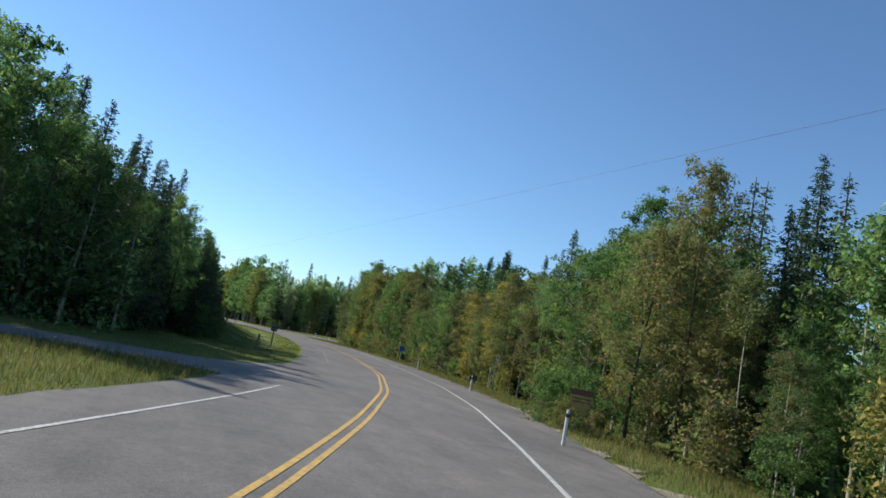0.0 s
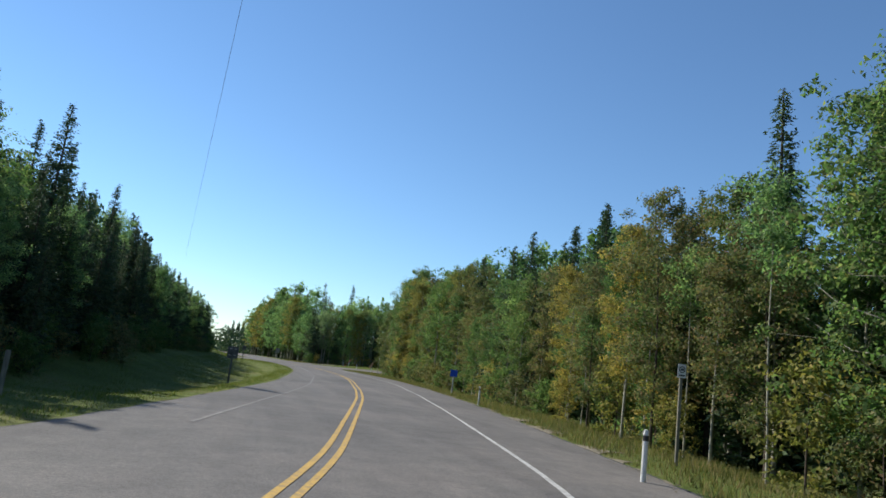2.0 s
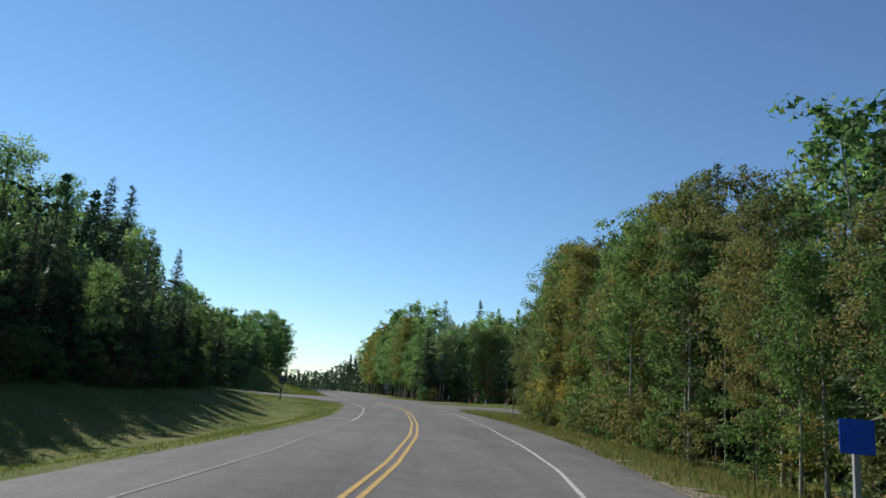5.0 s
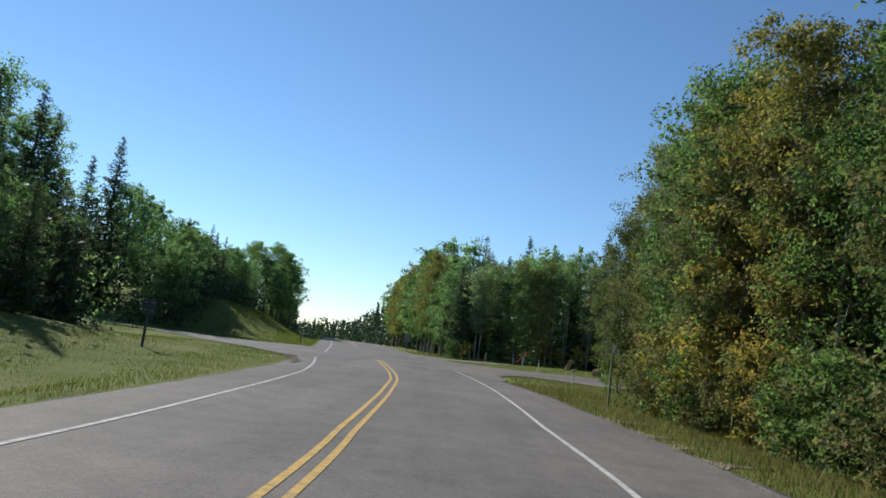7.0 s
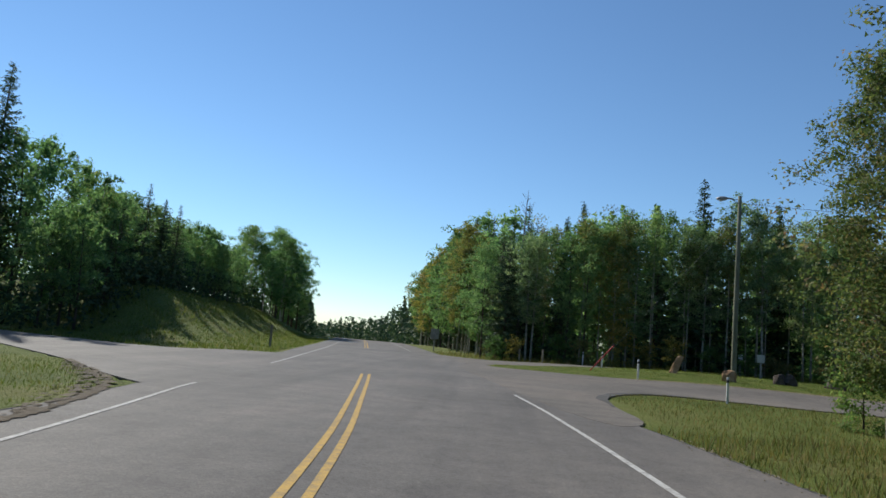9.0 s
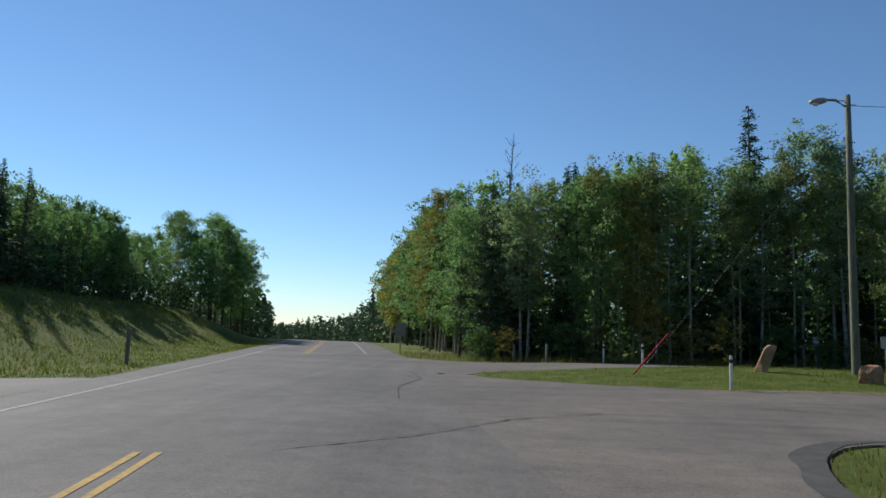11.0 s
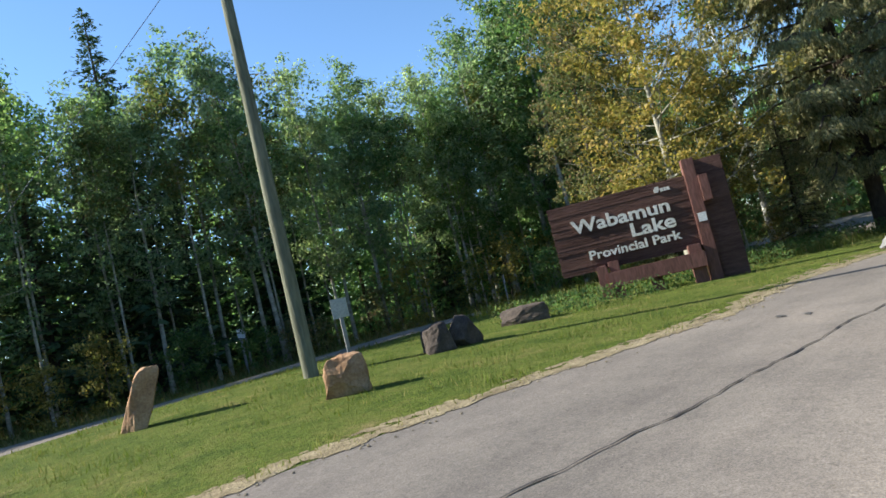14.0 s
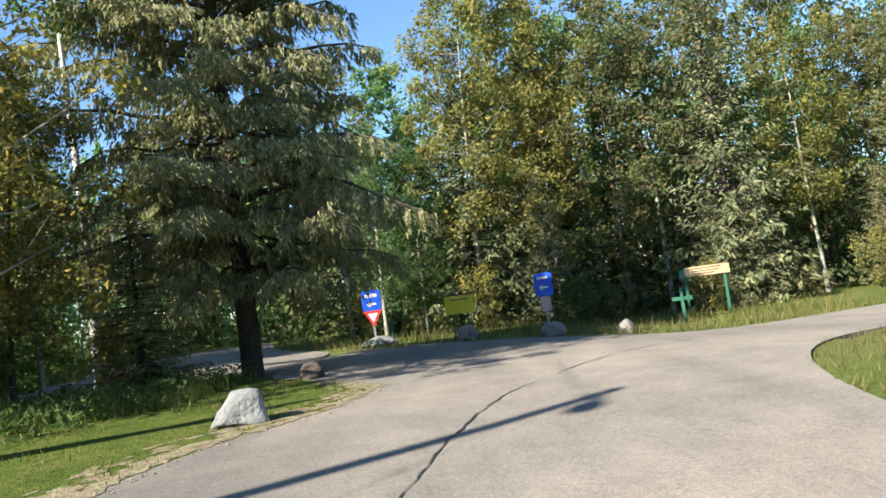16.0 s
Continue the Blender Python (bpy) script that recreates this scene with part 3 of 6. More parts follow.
SPRUCES = [
    conifer("spruce_tree", 21, 10.0, 3.4, NEEDLE, "dark green narrow spruce with drooping branches", per=64, spray=0.27, whorl=0.27),
    conifer("spruce_tree", 22, 10.0, 2.7, NEEDLE, "slender dark spruce with a pointed top", per=60, spray=0.26, whorl=0.27),
    conifer("spruce_tree", 23, 10.0, 3.9, NEEDLE, "dense dark spruce with ragged branches", per=64, spray=0.28, whorl=0.28, ragged=0.45),
    conifer("pine_tree", 24, 10.0, 3.6, NEEDLE, "dark rounded conifer standing among aspens", droop=-0.15, power=0.55, bare=0.2, ragged=0.5),
]
BACK_SPRUCES = [
    conifer("spruce_tree", 121, 10.0, 3.4, NEEDLE, "dark green narrow spruce deeper in the wood", per=22, spray=0.37),
    conifer("spruce_tree", 122, 10.0, 2.8, NEEDLE, "slender dark spruce deeper in the wood", per=22, spray=0.35),
]
SHRUBS = [
    broadleaf("shrub", 31, 2.2, 2.4, 0.04, 2000, 0.115, LEAF_GREEN, BARK_DARK, "leafy green shrub at the wood's edge", "shrub", 12, 0.4, 0.85, 0.03),
    broadleaf("shrub", 32, 2.0, 2.6, 0.04, 2000, 0.115, LEAF_OLIVE, BARK_DARK, "brownish shrub at the wood's edge", "shrub", 12, 0.4, 0.85, 0.03),
    broadleaf("shrub", 33, 3.0, 2.2, 0.05, 2000, 0.12, LEAF_YELLOW, BARK_DARK, "yellowing young bush beside the trees", "shrub", 12, 0.4, 0.85, 0.03),
]
THIN = [
    broadleaf("aspen_tree", 41, 10.0, 3.4, 0.42, 6000, 0.125, LEAF_GREEN, BARK_PALE, "tall thin aspen with a bare pale trunk", limbs=16, trunk_r=0.085),
    broadleaf("aspen_tree", 42, 10.0, 3.6, 0.36, 6000, 0.125, LEAF_OLIVE, BARK_PALE, "tall thin aspen with a bare pale trunk", limbs=15, trunk_r=0.08),
    broadleaf("poplar_tree", 43, 10.0, 4.0, 0.3, 6000, 0.125, LEAF_BLUE, BARK_DARK, "tall thin poplar inside the wood", limbs=16, trunk_r=0.1),
]
GROVE = [
    broadleaf("poplar_tree", 61, 13.0, 5.0, 0.14, 15000, 0.13, LEAF_GREEN, BARK_PALE, "tall green poplar with a dense fine-leaved crown", limbs=40, clump=0.3, trunk_r=0.085),
    broadleaf("poplar_tree", 62, 13.0, 4.4, 0.2, 14000, 0.13, LEAF_DULL, BARK_PALE, "tall poplar with dull green leaves and a pale trunk", limbs=36, clump=0.3, trunk_r=0.08),
    broadleaf("poplar_tree", 63, 13.0, 4.6, 0.24, 13000, 0.13, LEAF_YELLOW, BARK_PALE, "tall poplar turning yellow with a pale trunk", limbs=36, clump=0.3, trunk_r=0.08),
    broadleaf("poplar_tree", 66, 13.0, 4.6, 0.18, 13000, 0.13, LEAF_OLIVE, BARK_DARK, "tall poplar turning brown in early autumn", limbs=36, clump=0.3, trunk_r=0.08),
]
BIRCH = broadleaf("birch_tree", 64, 13.0, 3.4, 0.55, 2600, 0.15, LEAF_GREEN, BARK_WHITE, "slender birch with a bare white trunk", limbs=14, trunk_r=0.1)
SPREADING = conifer("spruce_tree", 25, 10.0, 5.4, NEEDLE_PALE, "spruce with wide olive branches down to the ground", per=70, whorl=0.3, droop=0.25, spray=0.25, bare=0.03, ragged=0.5, hang=0.35, power=0.7, fan=0.12, thin=0.2)
BROAD = broadleaf("poplar_tree", 68, 13.0, 5.0, 0.1, 30000, 0.115, LEAF_DULL, BARK_PALE, "tall spreading poplar with a pale leaning trunk beside the drive", limbs=64, clump=0.34, trunk_r=0.095)
GOLDEN = broadleaf("poplar_tree", 69, 11.0, 6.6, 0.12, 26000, 0.12, LEAF_YELLOW, BARK_PALE, "broad poplar turning golden behind the park sign", limbs=64, clump=0.34, trunk_r=0.15)
# aspens whose leaf colour carries the sunlight on their crowns
SUNLIT_ASPENS = [
    broadleaf("aspen_tree", 81, 13.0, 4.6, 0.22, 6500, 0.15, LEAF_SUNLIT, BARK_PALE, "tall aspen with grey-green leaves coloured paler for sunlight", limbs=36, clump=0.3, trunk_r=0.08),
    broadleaf("aspen_tree", 82, 13.0, 4.0, 0.3, 5600, 0.15, LEAF_SUNLIT, BARK_PALE, "tall slim aspen with grey-green leaves coloured paler for sunlight", limbs=32, clump=0.3, trunk_r=0.11),
]
SLENDER = [
    broadleaf("aspen_tree", 71, 10.0, 2.4, 0.62, 2600, 0.125, LEAF_DULL, BARK_PALE, "very slender aspen with a long bare pale trunk", limbs=10, trunk_r=0.06),
    broadleaf("aspen_tree", 72, 10.0, 2.2, 0.66, 2500, 0.125, LEAF_BLUE, BARK_PALE, "very slender aspen with a long bare pale trunk", limbs=9, trunk_r=0.05),
]
trees_rng = random.Random(5)
back_rows = []


# height of the wood's canopy, by the way along the road and the distance from its centre line
LEFT_Y = [30, 44, 58, 65, 72, 79, 86, 100, 107, 118, 133, 142, 152, 163, 173, 183, 193, 205]
LEFT_TOPS = {
    -8: [3.4, 3.0, 2.8, 2.6, 2.6, 2.4, 2.4, 2.6, 3.0, 4.0, 4.0, 4.0, 4.0, 4.5, 6.0, 9.0, 10.0, 12.0],
    -11: [7.7, 6.0, 5.2, 5.2, 4.8, 4.5, 4.0, 4.5, 4.8, 6.0, 6.0, 6.0, 6.0, 6.2, 8.5, 11.0, 13.6, 14.8],
    -14: [9.8, 8.9, 7.2, 7.4, 5.9, 5.9, 5.8, 4.6, 4.7, 6.5, 7.1, 6.1, 5.9, 6.4, 6.8, 11.0, 13.6, 14.0],
    -17: [11.7, 9.9, 10.0, 9.4, 8.6, 7.4, 6.4, 6.4, 7.0, 8.5, 8.8, 6.6, 6.5, 6.8, 6.8, 11.0, 11.2, 12.0],
    -21: [15.0, 14.4, 13.4, 12.0, 11.4, 11.0, 11.4, 12.0, 13.6, 14.8, 14.4, 10.0, 8.7, 8.1, 8.7, 9.0, 10.0, 11.0],
}
RIGHT_Y = [10, 14, 18, 26, 34, 46, 52, 58, 70, 75, 79, 88, 100, 112, 160, 180, 210]
RIGHT_TOPS = {
    10: [5.6, 5.4, 8.0, 9.6, 9.4, 8.2, 7.6, 7.8, 8.6, 9.8, 10.4, 11.9, 12.2, 12.6, 10.4, 12.8, 13.6],
    12: [7.0, 7.0, 8.8, 10.5, 10.2, 9.0, 8.6, 9.0, 10.0, 11.0, 11.1, 12.7, 12.8, 13.2, 12.2, 16.0, 18.3],
    15: [11.0, 10.6, 10.6, 11.4, 13.3, 11.8, 11.8, 13.2, 13.2, 13.6, 14.0, 14.6, 14.3, 14.9, 12.8, 17.5, 20.0],
    19: [13.0, 13.0, 13.2, 14.0, 15.8, 14.0, 13.0, 13.6, 15.0, 15.4, 15.5, 15.6, 16.9, 16.5, 14.0, 18.0, 20.0],
}


def canopy(x, y):
    d = float(side(np.array(x), np.array(y)))
    if d > 0 and 114 < y < 154:
        return 99.0
    ys, tops = (LEFT_Y, LEFT_TOPS) if d < 0 else (RIGHT_Y, RIGHT_TOPS)
    offs = sorted(tops)
    return float(np.interp(d, offs, [np.interp(y, ys, tops[o]) for o in offs]))


def plant(kind, x, y, h, tall=1.0, free=False):
    """A tree of height h, kept below the canopy unless it is free to rise above it."""
    ob = trees_rng.choice(kind) if isinstance(kind, list) else kind
    nominal = 13.0 if ob in GROVE or ob in SUNLIT_ASPENS or ob in (BIRCH, BROAD) else 11.0 if ob == GOLDEN else {"shrub": 2.3}.get(ob.name.split(".")[0], 10.0)
    h = h if free else min(h, canopy(x, y))
    if ob in BACK_SPRUCES:
        back_rows.append((BACK_SPRUCES.index(ob), x, y, trees_rng.uniform(0, 6.28), h / nominal))
        return None
    return stand(ob, x, y, trees_rng.uniform(0, 6.28), h / nominal, 0.05, tall)


def clear(x, y, r):
    a = np.arange(0, 6.28, 0.52)
    return not bool(paved(x + r * np.cos(a), y + r * np.sin(a)).any())


def belt(y0, y1, step, d0, d1, h0, h1, mix, gap=1.8, full=False):
    """A row of trees along the road at distances d0 to d1 from its centre line; with full, h0 and h1 are shares of the canopy's height."""
    y = y0
    while y < y1:
        x, yy = along(y + trees_rng.uniform(-0.5, 0.5) * step, trees_rng.uniform(d0, d1))
        kind = trees_rng.choices([k for k, _ in mix], [w for _, w in mix])[0]
        if clear(x, yy, gap) and not inside(ISLAND, x, yy):
            h = trees_rng.uniform(h0, h1)
            if full:
                h = (h1 if trees_rng.random() < 0.27 else h0 + (h - h0) * 0.6) * canopy(x, yy)
            plant(kind, x, yy, h)
        y += step


EDGE_MIX = [(ASPENS[0], 4), (ASPENS[5], 4), (ASPENS[2], 6), (ASPENS[1], 3), (ASPENS[4], 1), (ASPENS[3], 1)]
TURNING_MIX = [(ASPENS[0], 3), (ASPENS[5], 2), (ASPENS[2], 6), (GROVE[3], 3), (ASPENS[1], 2), (ASPENS[3], 2)]
INNER_MIX = [(INNER[0], 5), (INNER[5], 4), (INNER[2], 3), (INNER[1], 3), (INNER[4], 2), (SPRUCES[:3], 5)]
# the wood on the right of the road
for y0, y1 in ((2, 64), (64, 108)):
    belt(y0, y1, 2.3, 9.8, 11.4, 0.62, 0.98, TURNING_MIX if y0 >= 64 else EDGE_MIX, full=True)
    belt(y0, y1, 2.6, 12.4, 14.6, 0.66, 1.0, INNER_MIX, full=True)
    belt(y0, y1, 3.0, 16.5, 20.0, 0.72, 1.0, [(BACK_SPRUCES, 5), (INNER[4], 2), (INNER[0], 1)], full=True)
belt(8, 106, 2.6, 8.6, 9.8, 1.3, 2.4, [(SHRUBS[:2], 3), (SHRUBS[2], 1)], 1.2)
belt(6, 108, 2.7, 8.9, 10.4, 0.6, 0.86, [(THIN[:2], 3), (SLENDER, 2)], 1.2, full=True)
for x, y, h in ((25.3, 41.6, 12.9), (29.7, 54.1, 12.2), (28.6, 57.5, 11.8), (29.5, 61.4, 12.6), (27.7, 67.9, 12.0), (30, 68.5, 12.6), (27.1, 66.9, 11.6), (26.2, 63.8, 11.8), (19.5, 18.5, 10.2), (21.0, 19.4, 11.0)):
    plant(SPRUCES[:3], x, y, h)
for x, y, h in ((28.6, 71.1, 12.6), (29.4, 61.5, 12.8), (30.9, 68.7, 13.0), (25.0, 41.6, 11.7), (31.2, 65.0, 13.2), (25.5, 23.0, 13.0), (29.8, 66.6, 12.4), (30.2, 63.4, 12.8), (28.0, 58.6, 12.0), (27.4, 71.6, 11.4)):
    plant(SPRUCES[:2], x, y, h, free=True)
plant(GROVE[0], 24.8, 33.2, 13.4, free=True)
plant(ASPENS[0], 23.3, 32.8, 11.4)
plant(ASPENS[1], 24.6, 36.5, 10.8)
plant(ASPENS[2], 16.7, 21.5, 7.4)
for x, y, h in ((15.3, 21.9, 1.9), (14.0, 22.3, 1.7), (14.75, 20.35, 0.9), (13.9, 20.9, 1.0), (15.2, 20.6, 1.2)):
    plant(SHRUBS[:2], x, y, h)
plant(ASPENS[5], 20.8, 31.0, 8.2)
for k, x, y, h in ((SPRUCES[0], 24.6, 37.6, 10.6), (GROVE[1], 24.8, 42.6, 9.2), (SPRUCES[0], 24.4, 45.2, 8.4), (GROVE[0], 24.9, 48.4, 8.6)):
    plant(k, x, y, h)
plant(GROVE[2], 24.2, 53.4, 7.4)
plant(GROVE[3], 23.6, 50.4, 7.0)
plant(GROVE[2], 22.8, 46.2, 8.2)
plant(GROVE[3], 22.2, 43.4, 8.4)
plant(GROVE[3], 28.0, 100.0, 12.4)
plant(GROVE[1], 29.0, 96.6, 11.6)
plant(GROVE[0], 28.0, 95.0, 11.6)
plant(GROVE[2], 26.9, 101.6, 10.8)
plant(GROVE[3], 26.4, 103.0, 9.0)
belt(88, 106, 1.1, 8.8, 9.7, 1.8, 3.4, [(SHRUBS[:2], 3), (SHRUBS[2], 1)], 1.0)
plant(GROVE[2], 27.3, 98.4, 11.8)
plant(THIN[1], 27.9, 106.4, 12.0)
plant(BROAD, 29.0, 114.4, 13.0, free=True)
plant(BROAD, 27.0, 115.6, 8.8)
plant(ASPENS[2], 27.9, 116.6, 10.0)
for x, y, h in ((27.6, 114.4, 2.0), (28.5, 115.2, 2.2), (26.9, 116.4, 1.8), (27.9, 113.4, 1.9)):
    plant(SHRUBS[:2], x, y, h)
plant(GROVE[1], 30.6, 115.6, 15.0, free=True)
plant(GROVE[0], 30.4, 112.6, 15.0, free=True)
plant(ASPENS[2], 28.2, 112.6, 6.4)
plant(GROVE[1], 27.4, 109.6, 10.6)
for k, x, y, h in ((GROVE[3], 29.5, 112.8, 13.4), (GROVE[2], 28.9, 105.4, 12.8), (GROVE[1], 28.0, 107.6, 12.6), (GROVE[2], 27.5, 104.0, 12.6), (THIN[1], 29.0, 111.0, 13.0), (INNER[0], 31.0, 109.0, 13.0), (SHRUBS[0], 28.4, 112.6, 2.2), (SHRUBS[1], 29.2, 113.6, 2.0), (SHRUBS[0], 27.6, 110.6, 2.4), (SHRUBS[2], 26.8, 107.6, 1.8)):
    plant(k, x, y, h)
# the wood on the left of the road
for k, x, y, h in ((SPRUCES[0], 0.6, 33.6, 8.4), (SPRUCES[2], -0.4, 31.6, 9.0), (SPRUCES[2], -1.8, 30.2, 10.2), (SPRUCES[0], 0.4, 38.0, 9.4), (ASPENS[4], -3.0, 29.4, 7.6),
                   (SPRUCES[2], -1.2, 35.2, 9.6), (SPRUCES[0], -3.4, 33.0, 10.2), (ASPENS[0], -4.2, 29.2, 8.8), (SPRUCES[1], -6.2, 33.5, 11.8), (ASPENS[0], -1.4, 28.4, 6.6), (SPRUCES[2], -8.4, 34.6, 14.0),
                   (ASPENS[4], -6.2, 29.0, 10.2), (ASPENS[5], -8.4, 29.0, 10.0), (ASPENS[5], 0.2, 29.6, 5.4), (ASPENS[4], -10.9, 30.0, 10.6), (ASPENS[0], -6.0, 27.6, 8.5)):
    plant(k, x, y, h)
belt(-10, 8, 3.0, -21, -18, 5.0, 6.5, [(INNER[0], 2), (INNER[4], 2)])
LEFT_MIX = [(SPRUCES[:3], 9), (ASPENS[4], 1), (ASPENS[0], 1)]
LEFT_BACK = [(BACK_SPRUCES, 4), (SPRUCES[:3], 3), (ASPENS[4], 1), (INNER[0], 1)]
for y0, y1, d in ((38, 46, -10.6), (46, 56, -11.4), (56, 70, -13.0), (70, 84, -13.4), (84, 103, -12.6)):
    belt(y0, y1, 1.9, d - 1.0, d + 0.4, 0.6, 1.0, LEFT_MIX, full=True)
    belt(y0, y1, 1.8, d - 3.6, d - 2.2, 0.62, 1.0, LEFT_MIX, full=True)
    belt(y0, y1, 1.9, d - 6.4, d - 5.0, 0.66, 1.0, LEFT_BACK, full=True)
belt(26, 122, 1.9, -23.5, -20.0, 0.76, 1.0, LEFT_BACK, full=True)
belt(92, 134, 2.2, -28, -25, 0.85, 1.06, LEFT_BACK, full=True)
for y0, y1, d in ((36, 46, -9.4), (46, 56, -10.6), (56, 70, -12.0), (70, 84, -12.6), (84, 100, -12.0)):
    belt(y0, y1, 1.0, d - 1.2, d, 0.84, 1.0, [(ASPENS[4], 1), (SPRUCES[:3], 6)], 0.8, full=True)
    belt(y0, y1, 1.3, d - 0.2, d + 0.5, 0.8, 1.8, [(SHRUBS[0], 3), (SHRUBS[1], 1)], 0.8)
for k, x, y, h in ((ASPENS[4], -9.4, 125.5, 13.6), (SPRUCES[2], -8.0, 122.4, 14.0), (ASPENS[4], -10.6, 121.6, 15.4), (SPRUCES[1], -8.5, 125.0, 13.4), (SPRUCES[0], -6.6, 113.1, 15.6), (SPRUCES[0], -10.3, 137.2, 14.0), (SPRUCES[0], -11.0, 134.6, 12.4), (SPRUCES[0], -0.2, 60.5, 11.2), (SPRUCES[1], 0.63, 69.4, 9.4), (SPRUCES[1], -2.04, 68.85, 11.4), (SPRUCES[1], -3.9, 68.2, 12.2), (SPRUCES[2], -4.6, 105.0, 13.4), (SPRUCES[0], -8.4, 52.0, 14.6), (SPRUCES[1], -7.7, 72.0, 14.0), (SPRUCES[1], -4.2, 61.4, 12.6)):
    plant(k, x, y, h, free=True)
for x, y, h in ((-6.6, 46.2, 12.0), (0.0, 49.4, 9.4), (1.6, 74.0, 8.4), (2.0, 82.5, 8.2)):
    plant(SPRUCES[:2], x, y, h)
belt(90, 116, 2.4, -17, -13.5, 5.0, 6.5, [(BACK_SPRUCES, 2), (INNER[4], 2), (INNER[0], 1)], 2.0)
belt(110, 130, 2.6, -24, -18, 6.5, 8.5, [(BACK_SPRUCES, 2), (INNER[4], 3)], 2.0)
belt(127, 172, 2.5, -17.5, -14.5, 5.5, 8.0, [(INNER[4], 3), (INNER[0], 2), (SPRUCES[:3], 1)], 2.0)
belt(130, 176, 2.3, -16, -13.5, 4.5, 6.5, [(INNER[4], 3), (INNER[0], 1), (BACK_SPRUCES, 1)], 2.0)
belt(122, 176, 2.4, -24, -19, 8.5, 10.5, [(INNER[4], 2), (BACK_SPRUCES, 1), (INNER[0], 1)], 2.0)
for x, y, h in ((-8.8, 187.7, 13.8), (-11.5, 184.0, 12.6), (-6.4, 183.0, 12.4), (-13.6, 189.0, 12.8), (-9.6, 191.3, 13.4), (-7.4, 194.6, 11.5), (-9.5, 180.0, 11.4)):
    plant([ASPENS[4], ASPENS[5]], x, y, h)
belt(176, 214, 3.0, -13, -10.0, 0.75, 1.0, [(INNER[4], 2), (INNER[0], 2)], full=True)
for k, x, y, h in ((SPRUCES[0], 1.5, 88.0, 11.0), (SPRUCES[1], 0.2, 91.0, 10.4), (SPRUCES[1], 2.6, 92.5, 9.0), (SPRUCES[2], 1.0, 95.0, 10.0), (SPRUCES[0], 3.2, 98.5, 10.2), (SPRUCES[2], 0.9, 98.2, 10.0), (SPRUCES[0], 2.4, 102.0, 10.2), (SPRUCES[2], 1.0, 105.0, 9.8), (SPRUCES[1], -1.0, 100.0, 11.5), (SPRUCES[2], 4.6, 103.5, 8.4), (SPRUCES[0], 2.4, 109.5, 9.4), (SPRUCES[2], -0.4, 113.0, 10.6), (SPRUCES[1], -3.0, 111.0, 11.0), (GROVE[0], 28.8, 91.0, 13.6), (GROVE[1], 29.4, 87.6, 12.6)):
    plant(k, x, y, h)
# the wood behind the exit lane
def wood(points, step, depth0, depth1, h0, h1, mix, gap=1.6):
    for (ax, ay), (bx, by) in zip(points, points[1:]):
        n = max(1, int(math.dist((ax, ay), (bx, by)) / step))
        ux, uy = (bx - ax) / math.dist((ax, ay), (bx, by)), (by - ay) / math.dist((ax, ay), (bx, by))
        for k in range(n):
            t, dep = (k + trees_rng.uniform(0.1, 0.9)) / n, trees_rng.uniform(depth0, depth1)
            x, y = ax + (bx - ax) * t - uy * dep, ay + (by - ay) * t + ux * dep
            kind = trees_rng.choices([m for m, _ in mix], [w for _, w in mix])[0]
            if clear(x, y, gap):
                plant(kind, x, y, min(trees_rng.uniform(h0, h1), young(x, y)))


def young(x, y):
    """Height of the lower, younger growth at two stretches of the north wood."""
    if y > 143 and x < 24.4:
        return 8.4 + 0.34 * (y - 147)
    if y > 143 and 39.5 < x < 47:
        return 9.3 + 0.33 * (y - 147)
    return 99.0


NORTH = [(17.5, 153.5), (20, 149.8), (24, 148.0), (30, 147.2), (38, 147.0), (46, 145.2), (53, 142.8), (60, 143.2), (74, 146)]
wood(NORTH, 2.1, 0.6, 2.4, 9.0, 11.5, [(THIN, 3), (ASPENS[1], 1), (SUNLIT_ASPENS, 4)], 0.9)
wood(NORTH, 2.4, 3.5, 6.5, 11.0, 13.0, [(THIN, 3), (INNER[4], 2), (BACK_SPRUCES, 2)])
wood(NORTH, 2.6, 8, 12, 11.5, 13.5, [(INNER[4], 2), (BACK_SPRUCES, 2), (THIN, 2)])
wood(NORTH, 1.7, -0.6, 0.8, 1.2, 2.4, [(SHRUBS, 1)], 0.8)
belt(158, 216, 2.1, 9.0, 10.6, 0.74, 1.0, [(INNER[0], 3), (INNER[4], 3), (INNER[1], 2), (INNER[3], 1)], full=True)
belt(160, 216, 2.6, 10.5, 13.0, 0.82, 1.0, [(INNER[4], 2), (INNER[0], 2), (BACK_SPRUCES, 2)], full=True)
belt(160, 216, 2.8, 14.0, 18.0, 0.82, 1.0, [(INNER[4], 1), (BACK_SPRUCES, 4), (INNER[1], 1)], full=True)
plant(GROVE[2], 16.3, 169.4, 13.4, free=True)
plant(GROVE[2], 15.9, 166.6, 11.0)
plant(SPRUCES[1], 14.8, 184.9, 17.4)
plant(SPRUCES[1], 28.5, 177, 18.0)
plant(ASPENS[4], 18.2, 154.8, 9.2)
plant(SPRUCES[3], 19.4, 156.2, 10.4)
plant(SPRUCES[0], 21.4, 153.8, 10.4)
plant(SPRUCES[2], 19.9, 152.6, 9.9)
plant(SPRUCES[1], 24.0, 152.0, 11.0)
plant(SPRUCES[2], 33.6, 150.5, 14.0)
plant(SPRUCES[0], 39.2, 151.0, 12.6)
plant(GROVE[3], 17.6, 20.2, 10.2, free=True)
wood(NORTH[2:7], 1.1, 0.7, 3.4, 9.5, 12.0, [(SLENDER, 1)], 0.5)
